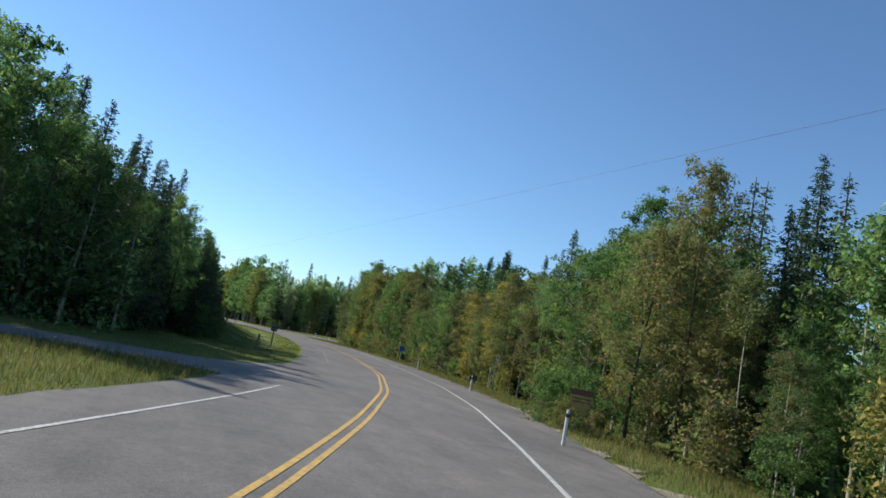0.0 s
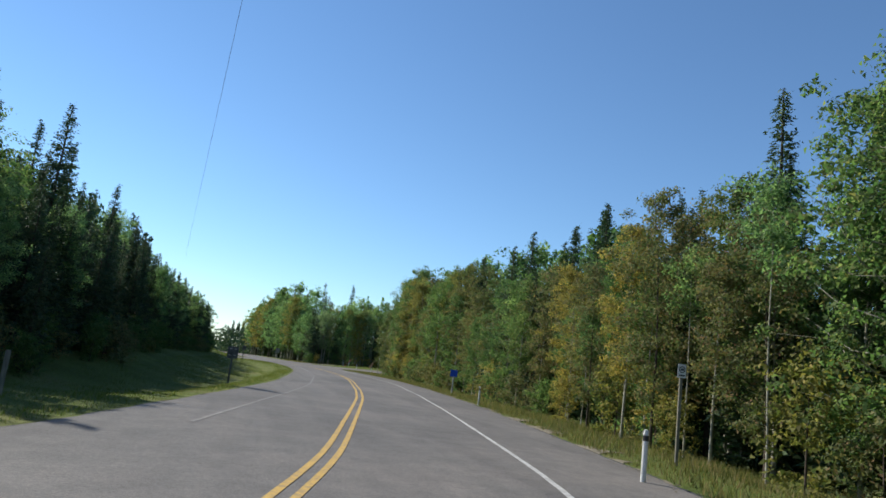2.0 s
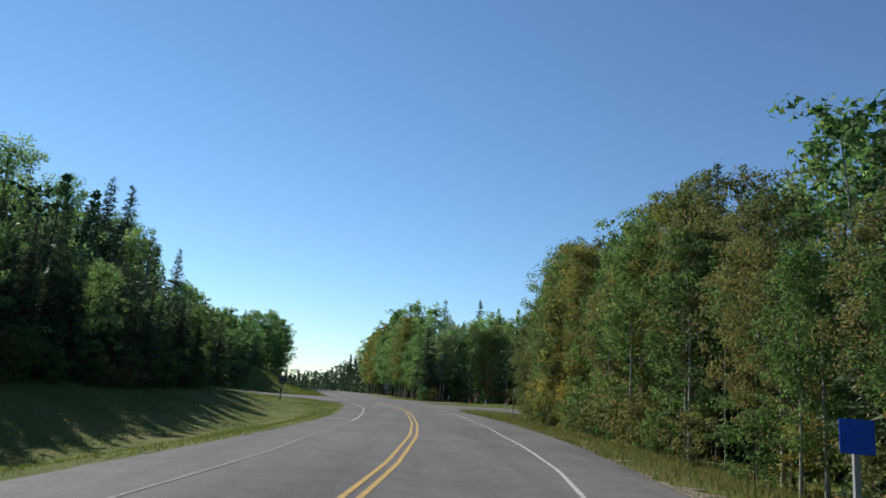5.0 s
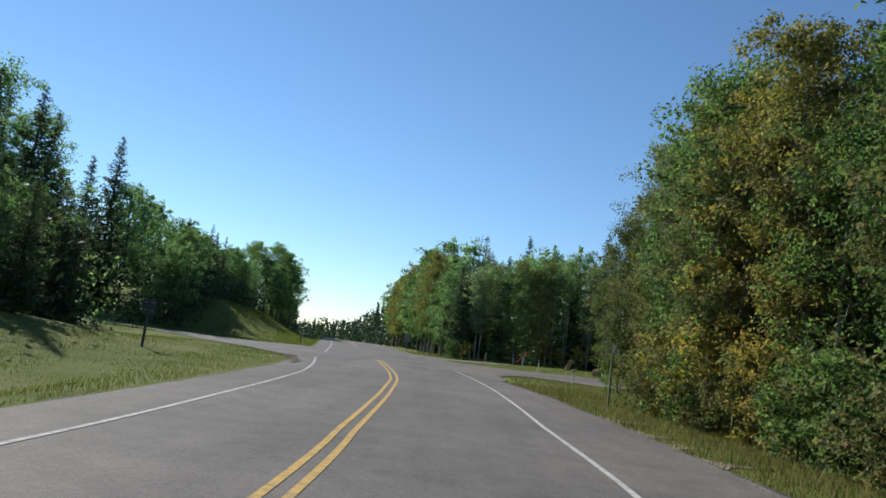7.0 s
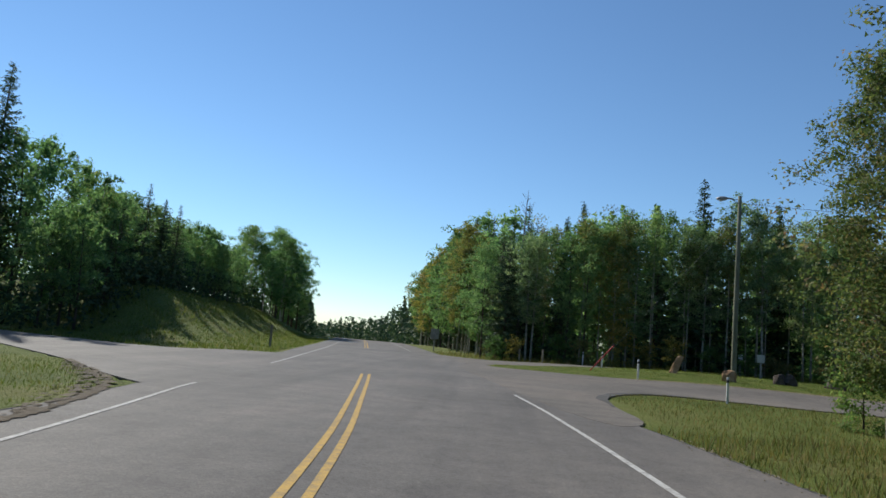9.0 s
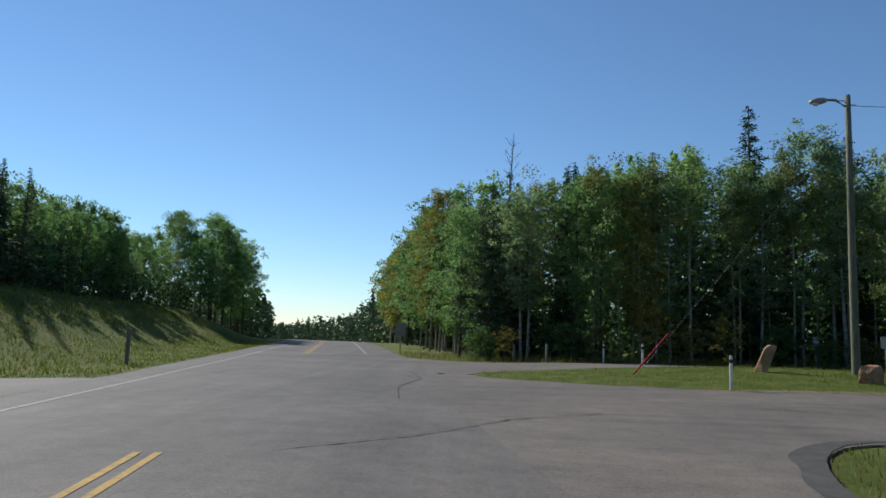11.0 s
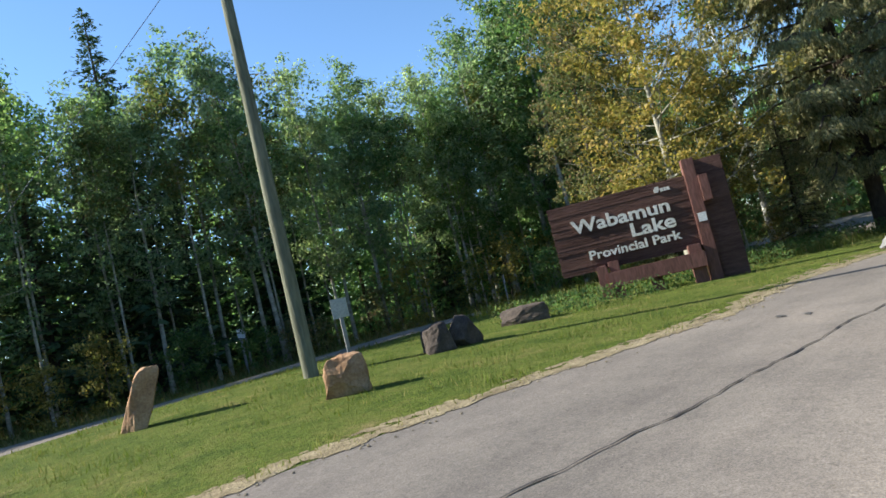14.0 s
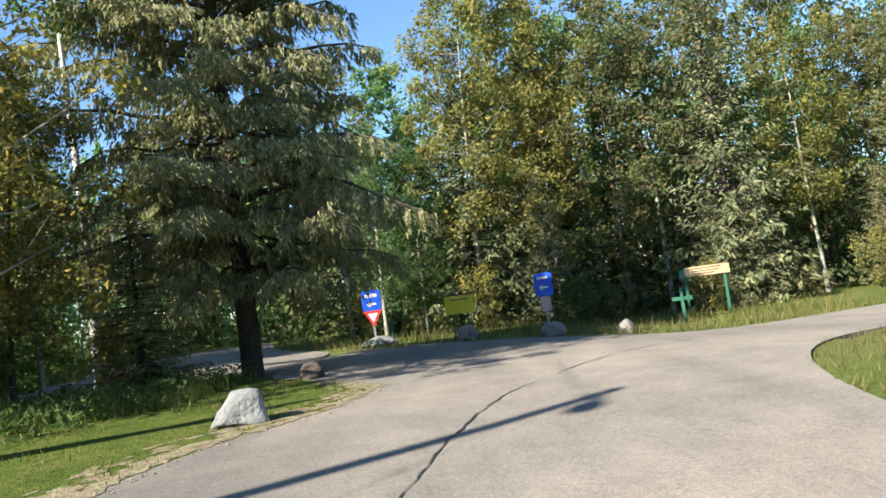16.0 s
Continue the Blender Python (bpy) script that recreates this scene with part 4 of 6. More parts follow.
# trees round the end of the drive
EAST = [(58.5, 134.0), (57.6, 130.4), (56.0, 126.6), (55.0, 122.4), (55.6, 116.5), (57, 108), (59, 100)]
EAST = EAST[::-1]
wood(EAST, 2.6, -4.8, -3.0, 10.5, 13.5, [(GROVE[2], 2), (GROVE[1], 2), (GROVE[3], 3), (THIN[1], 2), (SPREADING, 2)])
wood(EAST, 4.0, -3.6, -2.4, 4.0, 6.5, [(SPREADING, 3), (ASPENS[4], 1)])
wood(EAST, 2.4, -9.5, -6.0, 12.0, 15.0, [(INNER[4], 2), (BACK_SPRUCES, 2), (THIN, 3), (INNER[2], 2)])
wood(EAST, 2.6, -16, -11, 12.0, 16.0, [(BACK_SPRUCES, 2), (INNER[4], 2)])
wood([(90, 150), (77, 149), (74, 140), (72, 132), (76, 124)][::-1], 2.2, -5, 1, 9.0, 13.0, [(BACK_SPRUCES, 2), (INNER[4], 2)], 0.8)
wood(EAST, 1.7, -8.0, -4.4, 3.0, 6.0, [(BACK_SPRUCES, 1)], 0.8)
wood(EAST, 2.6, -2.6, -1.4, 1.0, 2.0, [(SHRUBS, 1)], 0.6)
for k, x, y, h in ((GOLDEN, 42.4, 135.0, 9.8), (GROVE[2], 59.4, 126.2, 15.5), (GROVE[2], 60.2, 123.6, 14.5), (GROVE[1], 43.6, 138.0, 8.6), (GROVE[3], 42.2, 137.2, 8.4), (SUNLIT_ASPENS[0], 43.4, 147.4, 10.6), (SUNLIT_ASPENS[1], 45.6, 146.8, 11.4), (SUNLIT_ASPENS[0], 47.6, 146.0, 13.4), (SUNLIT_ASPENS[1], 41.4, 147.4, 11.4), (SUNLIT_ASPENS[0], 39.6, 147.8, 11.6), (SUNLIT_ASPENS[1], 49.6, 145.2, 15.0), (GROVE[0], 51.2, 144.8, 15.0), (GROVE[1], 53.4, 143.6, 15.0), (ASPENS[2], 45.0, 135.0, 6.0),
                   (ASPENS[0], 57.6, 129.8, 7.6), (SUNLIT_ASPENS[0], 35.5, 149, 13.0),  (THIN[1], 51.0, 143.4, 13.5), (THIN[2], 55.0, 143.2, 14.0), (THIN[0], 49.4, 143.4, 15.0), (BIRCH, 47.1, 134.6, 14.0), (SUNLIT_ASPENS[1], 36.9, 147.6, 12.0),
                   (SPREADING, 44.0, 136.4, 6.5), (GROVE[2], 45.4, 134.7, 7.2), (SPREADING, 48.2, 133.8, 4.6), (SPREADING, 50.6, 135.4, 6.4), (GROVE[3], 49.0, 135.6, 8.0), (GROVE[0], 58.6, 128.4, 7.4), (SPREADING, 46.9, 133.6, 5.0), (ASPENS[3], 27.3, 148.9, 9.6)):
    if clear(x, y, 0.3):
        plant(k, x, y, h)


def old_spruce(seed, h, reach, bare):
    """A straight trunk with separate tiers of boughs; each bough droops, lifts at its tip and carries curtains of hanging twigs."""
    rng = np.random.default_rng(seed)
    pieces = [tube([(0, 0, -0.25), (0.05, 0, h * 0.3), (0, 0.04, h * 0.7), (0, 0, h)], [0.25, 0.19, 0.1, 0.012], 10)]
    tris = []
    z = bare
    while z < h - 0.3:
        t = (z - bare) / (h - bare)
        n = 5 if t < 0.7 else 4
        a0 = rng.uniform(0, 6.28)
        for k in range(n):
            az = a0 + 6.283 * k / n + rng.normal(0, 0.28)
            L = reach * (1 - t) ** 0.6 * (0.72 + 0.28 * min(1, t / 0.15)) * rng.uniform(0.6, 1.15) + 0.15
            d, sd = np.array([math.cos(az), math.sin(az), 0]), np.array([-math.sin(az), math.cos(az), 0])
            fall = (0.34 * (1 - t) - 0.1) * rng.uniform(0.7, 1.3)
            spine = [np.array([0, 0, z + rng.normal(0, 0.12)]) + d * L * u + np.array([0, 0, L * (0.16 * u - (fall + 0.16) * u * u + 0.18 * max(0, u - 0.7))]) for u in np.linspace(0, 1, 7)]
            pieces.append(tube(spine, [0.016 + 0.014 * L * (1 - q / 6.5) for q in range(7)], 4))
            twigs = max(5, int(7.5 * L))
            for q in range(twigs):
                u = 0.16 + 0.86 * (q + rng.random()) / twigs
                f = min(5.999, u * 6)
                p = spine[int(f)] + (spine[int(f) + 1] - spine[int(f)]) * (f - int(f))
                side_len = (0.2 + 0.26 * L * (1.12 - u)) * rng.uniform(0.5, 1.25)
                way = sd * (1 if q % 2 else -1) * side_len + d * side_len * rng.uniform(0.3, 0.8) + np.array([0, 0, -side_len * rng.uniform(0.25, 0.7)])
                drop = rng.uniform(0.16, 0.5) * (0.5 + 0.5 * (1 - t)) * min(1, L)
                m = int(26 + 60 * side_len)
                a = rng.uniform(0, 1, m)
                base = p + way * a[:, None] + rng.normal(0, 0.025, (m, 3))
                base[:, 2] -= drop * rng.uniform(0, 1, m) ** 1.4
                w = way / np.linalg.norm(way) * rng.uniform(0.2, 0.8, (m, 1)) + rng.normal(0, 0.35, (m, 3)) + np.array([0, 0, -0.85])
                w = w / np.linalg.norm(w, axis=1)[:, None] * rng.uniform(0.09, 0.19, (m, 1))
                o = np.cross(w, rng.normal(0, 1, (m, 3)))
                o = o / (np.linalg.norm(o, axis=1)[:, None] + 1e-9) * 0.024
                tris.append(np.stack([base - o, base + o, base + w], 1).reshape(-1, 3))
        z += rng.uniform(0.42, 0.66) * (1.1 - 0.5 * t)
    ob = thing("spruce_tree", Matrix.Identity(4), "large old spruce with hanging grey-green branches", "tree")
    mesh("trunk", *joined(pieces), BARK_DARK, ob, smooth=True)
    v = np.concatenate(tris)
    mesh("crown", v, np.arange(len(v)).reshape(-1, 3), NEEDLE_PALE, ob)
    return ob


old_spruce(77, 15.0, 4.7, 2.4).matrix_basis = Matrix.Translation((48.5, 131.9, float(land(48.5, 131.9)) - 0.05))
for x, y, k in ((41.6, 139.2, 0), (43.0, 138.3, 1), (44.3, 137.5, 0), (45.4, 136.5, 1), (46.4, 135.4, 0), (47.0, 134.2, 1), (44.9, 135.6, 0), (43.4, 136.6, 1), (42.2, 137.4, 2)):
    plant(SHRUBS[k], x, y, trees_rng.uniform(1.1, 1.9))
for x, y, h in ((-5.6, 163.0, 5.2), (-6.6, 166.6, 5.6), (-5.0, 159.4, 4.8)):
    plant(ASPENS[4], x, y, h)
belt(128, 180, 1.9, -17.0, -14.6, 4.6, 6.4, [(INNER[4], 2), (INNER[0], 1)], 2.0)
# the many spruces deeper in the wood, as one mass
shapes, verts, faces, bark_from, base = [], [], [], [], 0
for ob in BACK_SPRUCES:
    pair = []
    for child in ob.children:
        pair.append((np.array([tuple(p.co) for p in child.data.vertices]), [tuple(p.vertices) for p in child.data.polygons], child.name.startswith("trunk")))
    shapes.append(pair)
    for child in list(ob.children):
        bpy.data.objects.remove(child)
    bpy.data.objects.remove(ob)
for k, x, y, turn, size in back_rows:
    c, q = math.cos(turn), math.sin(turn)
    for v, f, bark in shapes[k]:
        verts.append(np.stack([x + size * (v[:, 0] * c - v[:, 1] * q), y + size * (v[:, 0] * q + v[:, 1] * c), float(land(x, y)) - 0.05 + size * v[:, 2]], 1))
        faces += [tuple(i + base for i in t) for t in f]
        bark_from += [1 if bark else 0] * len(f)
        base += len(v)
deep = tagged(mesh("spruce_wood", np.concatenate(verts), faces, NEEDLE), "dark spruces crowded deeper in the wood", "trees", kind="stuff")
deep.data.materials.append(BARK_DARK)
deep.data.polygons.foreach_set("material_index", bark_from)
# the leafless tree
rd = random.Random(9)
dead_pieces = [tube([(0, 0, -0.2), (0.1, 0, 4), (0.0, 0.1, 9), (0.15, 0, 13.2)], [0.13, 0.1, 0.06, 0.012], 7)]
for k in range(26):
    z = 6.5 + 6.2 * k / 26
    az, L = k * 2.4, rd.uniform(0.8, 1.7) * (1.15 - 0.6 * k / 26)
    p = Vector((0.05, 0.05, z))
    q = p + Vector((math.cos(az) * L * 0.7, math.sin(az) * L * 0.7, L * 0.75))
    dead_pieces.append(tube([p, p.lerp(q, 0.5) + Vector((0, 0, -0.05)), q], [0.022, 0.014, 0.005], 4))
    for s in (0.4, 0.65):
        b = p.lerp(q, s)
        e = b + Vector((math.cos(az + 1.1 * (1 if s < 0.5 else -1)) * L * 0.35, math.sin(az + 1.1) * L * 0.35, L * 0.35))
        dead_pieces.append(tube([b, e], [0.009, 0.004], 3))
dead = thing("dead_tree", Matrix.Translation((20.8, 153.0, float(land(20.8, 153.0)))), "bare grey dead tree rising above the wood", "tree")
mesh("trunk", *joined(dead_pieces), BARK_DEAD, dead, smooth=True)
copy_thing(dead, Matrix.Translation((5.6, -82.6, 0.0))).scale = (0.85, 0.85, 0.82)


# far and inner woods: too many to count
def far_woods(name, spots, mat, label, seed, conic=0.0, per=110, size=0.85):
    rng = np.random.default_rng(seed)
    allv = []
    for x, y, h in spots:
        t = rng.uniform(0.02, 1.0, per)
        if conic and rng.random() < conic:
            r = 0.17 * h * (1 - t) + 0.1
        else:
            r = 0.22 * h * np.sqrt(np.clip(np.sin(np.pi * np.clip(t * 0.82 + 0.14, 0, 1)), 0, 1))
        az = rng.uniform(0, 6.283, per)
        rr = r * np.sqrt(rng.uniform(0.35, 1, per))
        c = np.stack([x + rr * np.cos(az), y + rr * np.sin(az), float(land(x, y)) + t * h], 1)
        a = rng.normal(0, 1, (per, 3))
        a /= np.linalg.norm(a, axis=1)[:, None]
        b = np.cross(a, rng.normal(0, 1, (per, 3)))
        b /= np.linalg.norm(b, axis=1)[:, None]
        s = size * rng.uniform(0.6, 1.3, (per, 1))
        allv.append(np.stack([c - a * s * 0.5, c + b * s * 0.5, c + a * s * 0.55 - b * s * 0.15], 1).reshape(-1, 3))
    v = np.concatenate(allv)
    return tagged(mesh(name, v, np.arange(len(v)).reshape(-1, 3), mat), label, "trees", kind="stuff")


fr = random.Random(31)
spots_r, spots_l = [], []
for y in np.arange(-20, 101, 2.6):
    for d in (22, 26, 31):
        spots_r.append((*along(float(y) + fr.uniform(-1, 1), d + fr.uniform(-1.5, 1.5)), fr.uniform(8.5, 11)))
for y in np.arange(-24, 112, 2.8):
    for d in (-20, -24, -29):
        if not (12 < y < 33):
            spots_l.append((*along(float(y) + fr.uniform(-1, 1), d + fr.uniform(-1.5, 1.5)), fr.uniform(7.5, 10)))
for y in np.arange(118, 210, 3.2):
    for d in (-30, -36, -43):
        spots_l.append((*along(float(y) + fr.uniform(-1, 1), d + fr.uniform(-2, 2)), fr.uniform(7, 10)))
far_woods("forest", spots_r, LEAF_BLUE, "deep mixed wood beyond the roadside trees", 51, 0.4, 320, 0.42)
far_woods("forest", spots_l, NEEDLE, "deep spruce wood beyond the roadside trees", 52, 0.7, 320, 0.42)
wide_spots = []
for k in range(900):
    x, y = fr.uniform(-110, 150), fr.uniform(-40, 230)
    d = float(side(np.array(x), np.array(y)))
    if (d > 35 and not (30 < x < 96 and 98 < y < 184)) or d < -46:
        wide_spots.append((x, y, fr.uniform(8, 12)))
far_woods("forest", wide_spots, NEEDLE, "mixed wood stretching away from the road", 55, 0.5, 60, 1.5)
spots = []
for k in range(170):
    x = fr.uniform(24, 88)
    y = fr.uniform(158, 182) - 0.12 * max(0, x - 40)
    if side(np.array(x), np.array(y)) > 17:
        spots.append((x, y, fr.uniform(11, 14)))
for k in range(120):
    x, y = fr.uniform(70, 95), fr.uniform(92, 150)
    spots.append((x, y, fr.uniform(11, 15)))
for k in range(90):
    x, y = fr.uniform(30, 60), fr.uniform(60, 98)
    if side(np.array(x), np.array(y)) > 24 and not (44 < x < 58 and y > 98):
        spots.append((x, y, fr.uniform(9, 11.5)))
far_woods("forest", spots, LEAF_BLUE, "deep shaded wood behind the exit lane", 53, 0.35, 240, 0.5)
spots = []
for y in np.arange(212, 420, 3.0):
    for d in (10.6, 14, 19, -9.5, -14, -20):
        tall = fr.uniform(7.5, 10) if d > 0 and y < 330 else fr.uniform(6.0, 8.0)
        spots.append((*along(float(y) + fr.uniform(-1.5, 1.5), d + fr.uniform(-1.0, 1.0)), tall))
for k in range(160):
    spots.append((fr.uniform(-170, 90), fr.uniform(425, 470), fr.uniform(7, 9)))
far_woods("far_woods", spots, NEEDLE, "distant dark green wood where the road goes out of sight", 54, 0.5, 110, 0.85)


def undergrowth(name, x, y, top, mat, label, seed, size=0.34):
    """Low leaves and twigs that close the wood between the trunks."""
    rng = np.random.default_rng(seed)
    n = len(x)
    z = land(x, y) + top * rng.uniform(0, 1, n) ** 1.3
    c = np.stack([x, y, z], 1)
    a = rng.normal(0, 1, (n, 3))
    a /= np.linalg.norm(a, axis=1)[:, None]
    b = np.cross(a, rng.normal(0, 1, (n, 3)))
    b /= np.linalg.norm(b, axis=1)[:, None]
    s = size * rng.uniform(0.6, 1.4, (n, 1))
    v = np.stack([c - a * s * 0.5, c + b * s * 0.45, c + a * s * 0.6 - b * s * 0.2], 1).reshape(-1, 3)
    return tagged(mesh(name, v, np.arange(len(v)).reshape(-1, 3), mat), label, "undergrowth", kind="stuff")


def scatter_side(y0, y1, d0, d1, n, seed):
    rng = np.random.default_rng(seed)
    y, d = rng.uniform(y0, y1, n), rng.uniform(d0, d1, n)
    s = (xc(y + 1) - xc(y - 1)) / 2
    q = np.sqrt(1 + s * s)
    x, yy = xc(y) + d / q, y - d * s / q
    keep = ~paved(x, yy) & ~inside(ISLAND, x, yy) & ~((x > 30) & (yy > 104) & (yy < 132) & (x < 54))
    return x[keep], yy[keep]


x, y = scatter_side(0, 108, 11.5, 22, 50000, 71)
undergrowth("undergrowth", x, y, 4.0, LEAF_BLUE, "dim leafy undergrowth inside the wood", 1, 0.22)
x, y = scatter_side(-6, 15, -22, -14, 7000, 72)
undergrowth("undergrowth", x, y, 2.2, LEAF_BLUE, "dim leafy undergrowth inside the wood", 2)
rng = np.random.default_rng(79)
undergrowth("undergrowth", rng.uniform(-16, 0.6, 7000), rng.uniform(27.2, 33, 7000), 4.0, LEAF_BLUE, "dim leafy undergrowth beside the side road", 8, 0.22)
x, y = scatter_side(28, 116, -24, -12.5, 28000, 73)
undergrowth("undergrowth", x, y, 5.0, NEEDLE, "dim twiggy undergrowth inside the spruce wood", 3, 0.24)
x, y = scatter_side(38, 104, -16.5, -9.6, 30000, 83)
keep = side(x, y) < np.interp(y, [38, 46, 58, 72, 104], [-9.8, -10.8, -12.4, -13.0, -12.4])
undergrowth("undergrowth", x[keep], y[keep], 1.9, NEEDLE, "low dark brush along the edge of the spruce wood", 10, 0.22)
x, y = scatter_side(120, 205, -26, -15, 12000, 74)
undergrowth("undergrowth", x, y, 4.0, LEAF_BLUE, "dim leafy undergrowth on the bank", 4, 0.22)
x, y = scatter_side(132, 205, -18, -12.5, 12000, 84)
undergrowth("undergrowth", x, y, 2.4, NEEDLE, "dark brush below the trees on the bank", 12, 0.26)
rng = np.random.default_rng(75)
x, y = rng.uniform(19, 86, 90000), rng.uniform(146, 166, 90000)
keep = (~paved(x, y)) & (y > np.interp(x, [17, 20, 24, 30, 38, 46, 53, 60, 74, 86], [160, 153, 150.5, 149.5, 149.3, 147.6, 145.2, 145.5, 148.5, 150]))
undergrowth("undergrowth", x[keep], y[keep], 4.5, LEAF_BLUE, "dark shaded undergrowth behind the exit lane", 5, 0.2)
x, y = rng.uniform(57, 84, 34000), rng.uniform(96, 150, 34000)
keep = (~paved(x, y)) & (x > np.interp(y, [96, 108, 122, 130, 134, 140], [63, 61, 59, 61, 64, 74]))
undergrowth("undergrowth", x[keep], y[keep], 5.0, LEAF_OLIVE, "brownish undergrowth beyond the fork", 6)


# ---------- grass ----------
def blades(name, x, y, h, w, mat, label, seed):
    rng = np.random.default_rng(seed)
    n = len(x)
    z = land(x, y)
    az = rng.uniform(0, 6.283, n)
    lean = rng.normal(0, 0.35, (n, 2)) * h[:, None]
    a = np.stack([x - np.cos(az) * w, y - np.sin(az) * w, z - 0.02], 1)
    b = np.stack([x + np.cos(az) * w, y + np.sin(az) * w, z - 0.02], 1)
    c = np.stack([x + lean[:, 0], y + lean[:, 1], z + h], 1)
    v = np.stack([a, b, c], 1).reshape(-1, 3)
    return tagged(mesh(name, v, np.arange(3 * n).reshape(-1, 3), mat), label, "grass", kind="stuff")


def verge(y0, y1, d0, d1, n, h0, h1, seed, skew=1.0):
    rng = np.random.default_rng(seed)
    y = rng.uniform(y0, y1, n)
    d = d0 + (d1 - d0) * rng.uniform(0, 1, n) ** skew
    s = (xc(y + 1) - xc(y - 1)) / 2
    q = np.sqrt(1 + s * s)
    x, yy = xc(y) + d / q, y - d * s / q
    keep = ~paved(x, yy)
    patch = 0.6 + 0.4 * np.sin(x * 1.7 + 2 * np.sin(yy * 0.6)) * np.sin(yy * 0.9)
    h = rng.uniform(h0, h1, n) * patch
    return x[keep], yy[keep], h[keep]


x, y, h = verge(-8, 112, 5.35, 10.5, 70000, 0.08, 0.36, 61)
blades("grass", x, y, h, 0.011, GRASS_DRY, "tall dry roadside grass between gravel and trees", 1)
x, y, h = verge(-8, 118, -4.05, -11, 80000, 0.04, 0.13, 62)
blades("grass", x, y, h, 0.011, GRASS_GREEN, "green and dry grass on the verge", 2)
x, y, h = verge(122, 176, -4.05, -16, 34000, 0.08, 0.26, 63)
blades("grass", x, y, h, 0.025, GRASS_GREEN, "long green grass on the roadside bank", 3)
rng = np.random.default_rng(64)
x, y = rng.uniform(18.5, 48, 75000), rng.uniform(128.3, 140.4, 75000)
keep = inside(ISLAND, x, y)
x, y = x[keep], y[keep]
blades("grass", x, y, rng.uniform(0.025, 0.075, len(x)), 0.011, GRASS_GREEN, "short mown grass on the island", 4)
cx, cy = rng.uniform(19, 48, 500), rng.uniform(128.5, 140.2, 500)
pick = rng.integers(0, 500, 14000)
x, y = cx[pick] + rng.normal(0, 0.16, 14000), cy[pick] + rng.normal(0, 0.16, 14000)
keep = inside(ISLAND, x, y)
x, y = x[keep], y[keep]
blades("grass", x, y, rng.uniform(0.06, 0.15, len(x)), 0.01, GRASS_GREEN, "tufts of longer grass in the mown lawn", 11)
x, y = rng.uniform(38, 50, 26000), rng.uniform(131.5, 142, 26000)
keep = inside(ISLAND, x, y) & (x + 0.9 * y > 162.2)
x, y = x[keep], y[keep]
blades("grass", x, y, rng.uniform(0.1, 0.38, len(x)), 0.012, GRASS_GREEN, "long weeds behind the park sign", 5)
rng = np.random.default_rng(88)
x = rng.uniform(36, 48.5, 9000)
y = np.interp(x, [36, 40, 44, 48.5], [134.6, 133.2, 132.0, 131.2]) + rng.uniform(0, 2.2, 9000)
keep = ~paved(x, y)
undergrowth("undergrowth", x[keep], y[keep], 0.42, LEAF_GREEN, "leafy green weeds behind the park sign", 14, 0.07)
rng = np.random.default_rng(66)
x, y = rng.uniform(-9, 5, 36000), rng.uniform(0, 21.5, 36000)
keep = ~paved(x, y) & (side(x, y) < -3.9)
x, y = x[keep], y[keep]
blades("grass", x, y, rng.uniform(0.06, 0.26, len(x)), 0.01, GRASS_DRY, "tall dry grass on the low bank", 9)
x, y = rng.uniform(22, 45, 26000), rng.uniform(108, 124.2, 26000)
keep = ~paved(x, y)
x, y = x[keep], y[keep]
blades("grass", x, y, rng.uniform(0.04, 0.14, len(x)), 0.01, GRASS_DRY, "dry short grass beside the drive", 6)
x, y = rng.uniform(10, 66, 60000), rng.uniform(116, 158, 60000)
keep = ~paved(x, y) & ~inside(ISLAND, x, y) & ((x > 50) | (y > 143)) & (side(x, y) > 5.5)
x, y = x[keep], y[keep]
blades("grass", x, y, rng.uniform(0.1, 0.45, len(x)), 0.014, GRASS_DRY, "tall grass and weeds along the wood", 7)


# ---------- materials of the small things ----------
WHITE_PLASTIC = surface("white_plastic", (0.55, 0.55, 0.53), (0.72, 0.72, 0.7), 6, 60, 0.5, 0.4, 0.1)
BLACK_PLASTIC = surface("black_band", (0.02, 0.02, 0.022), (0.035, 0.035, 0.035), 6, 60, 0.5, 0.4, 0.1)
RED_PLASTIC = surface("red_guard", (0.4, 0.016, 0.02), (0.52, 0.03, 0.035), 4, 50, 0.65, 0.15, 0.1)
STEEL = surface("galvanised_steel", (0.2, 0.2, 0.2), (0.34, 0.34, 0.34), 5, 60, 0.5, 0.5, 0.15)
DARK_STEEL = surface("dull_dark_steel", (0.05, 0.055, 0.06), (0.09, 0.095, 0.1), 5, 60, 0.6, 0.4, 0.15)
POLE_WOOD = surface("treated_pole_wood", (0.12, 0.125, 0.085), (0.23, 0.23, 0.165), 2, 22, 0.9, 0.15, 0.8, (1, 1, 0.12), 0.02)
POST_WOOD = surface("grey_post_wood", (0.15, 0.14, 0.11), (0.27, 0.25, 0.2), 3, 26, 0.9, 0.15, 0.7, (1, 1, 0.15))
SIGN_WOOD = surface("brown_stained_boards", (0.068, 0.036, 0.029), (0.15, 0.082, 0.066), 3.5, 34, 0.85, 0.15, 0.9, (0.25, 1, 2.5), 0.02)
SIGN_POST_WOOD = surface("brown_painted_timber", (0.138, 0.066, 0.053), (0.185, 0.09, 0.073), 2, 26, 0.8, 0.2, 0.5, (1, 1, 0.2))
LETTERS = surface("cream_letters", (0.6, 0.58, 0.52), (0.74, 0.72, 0.66), 5, 40, 0.6, 0.3, 0.2)
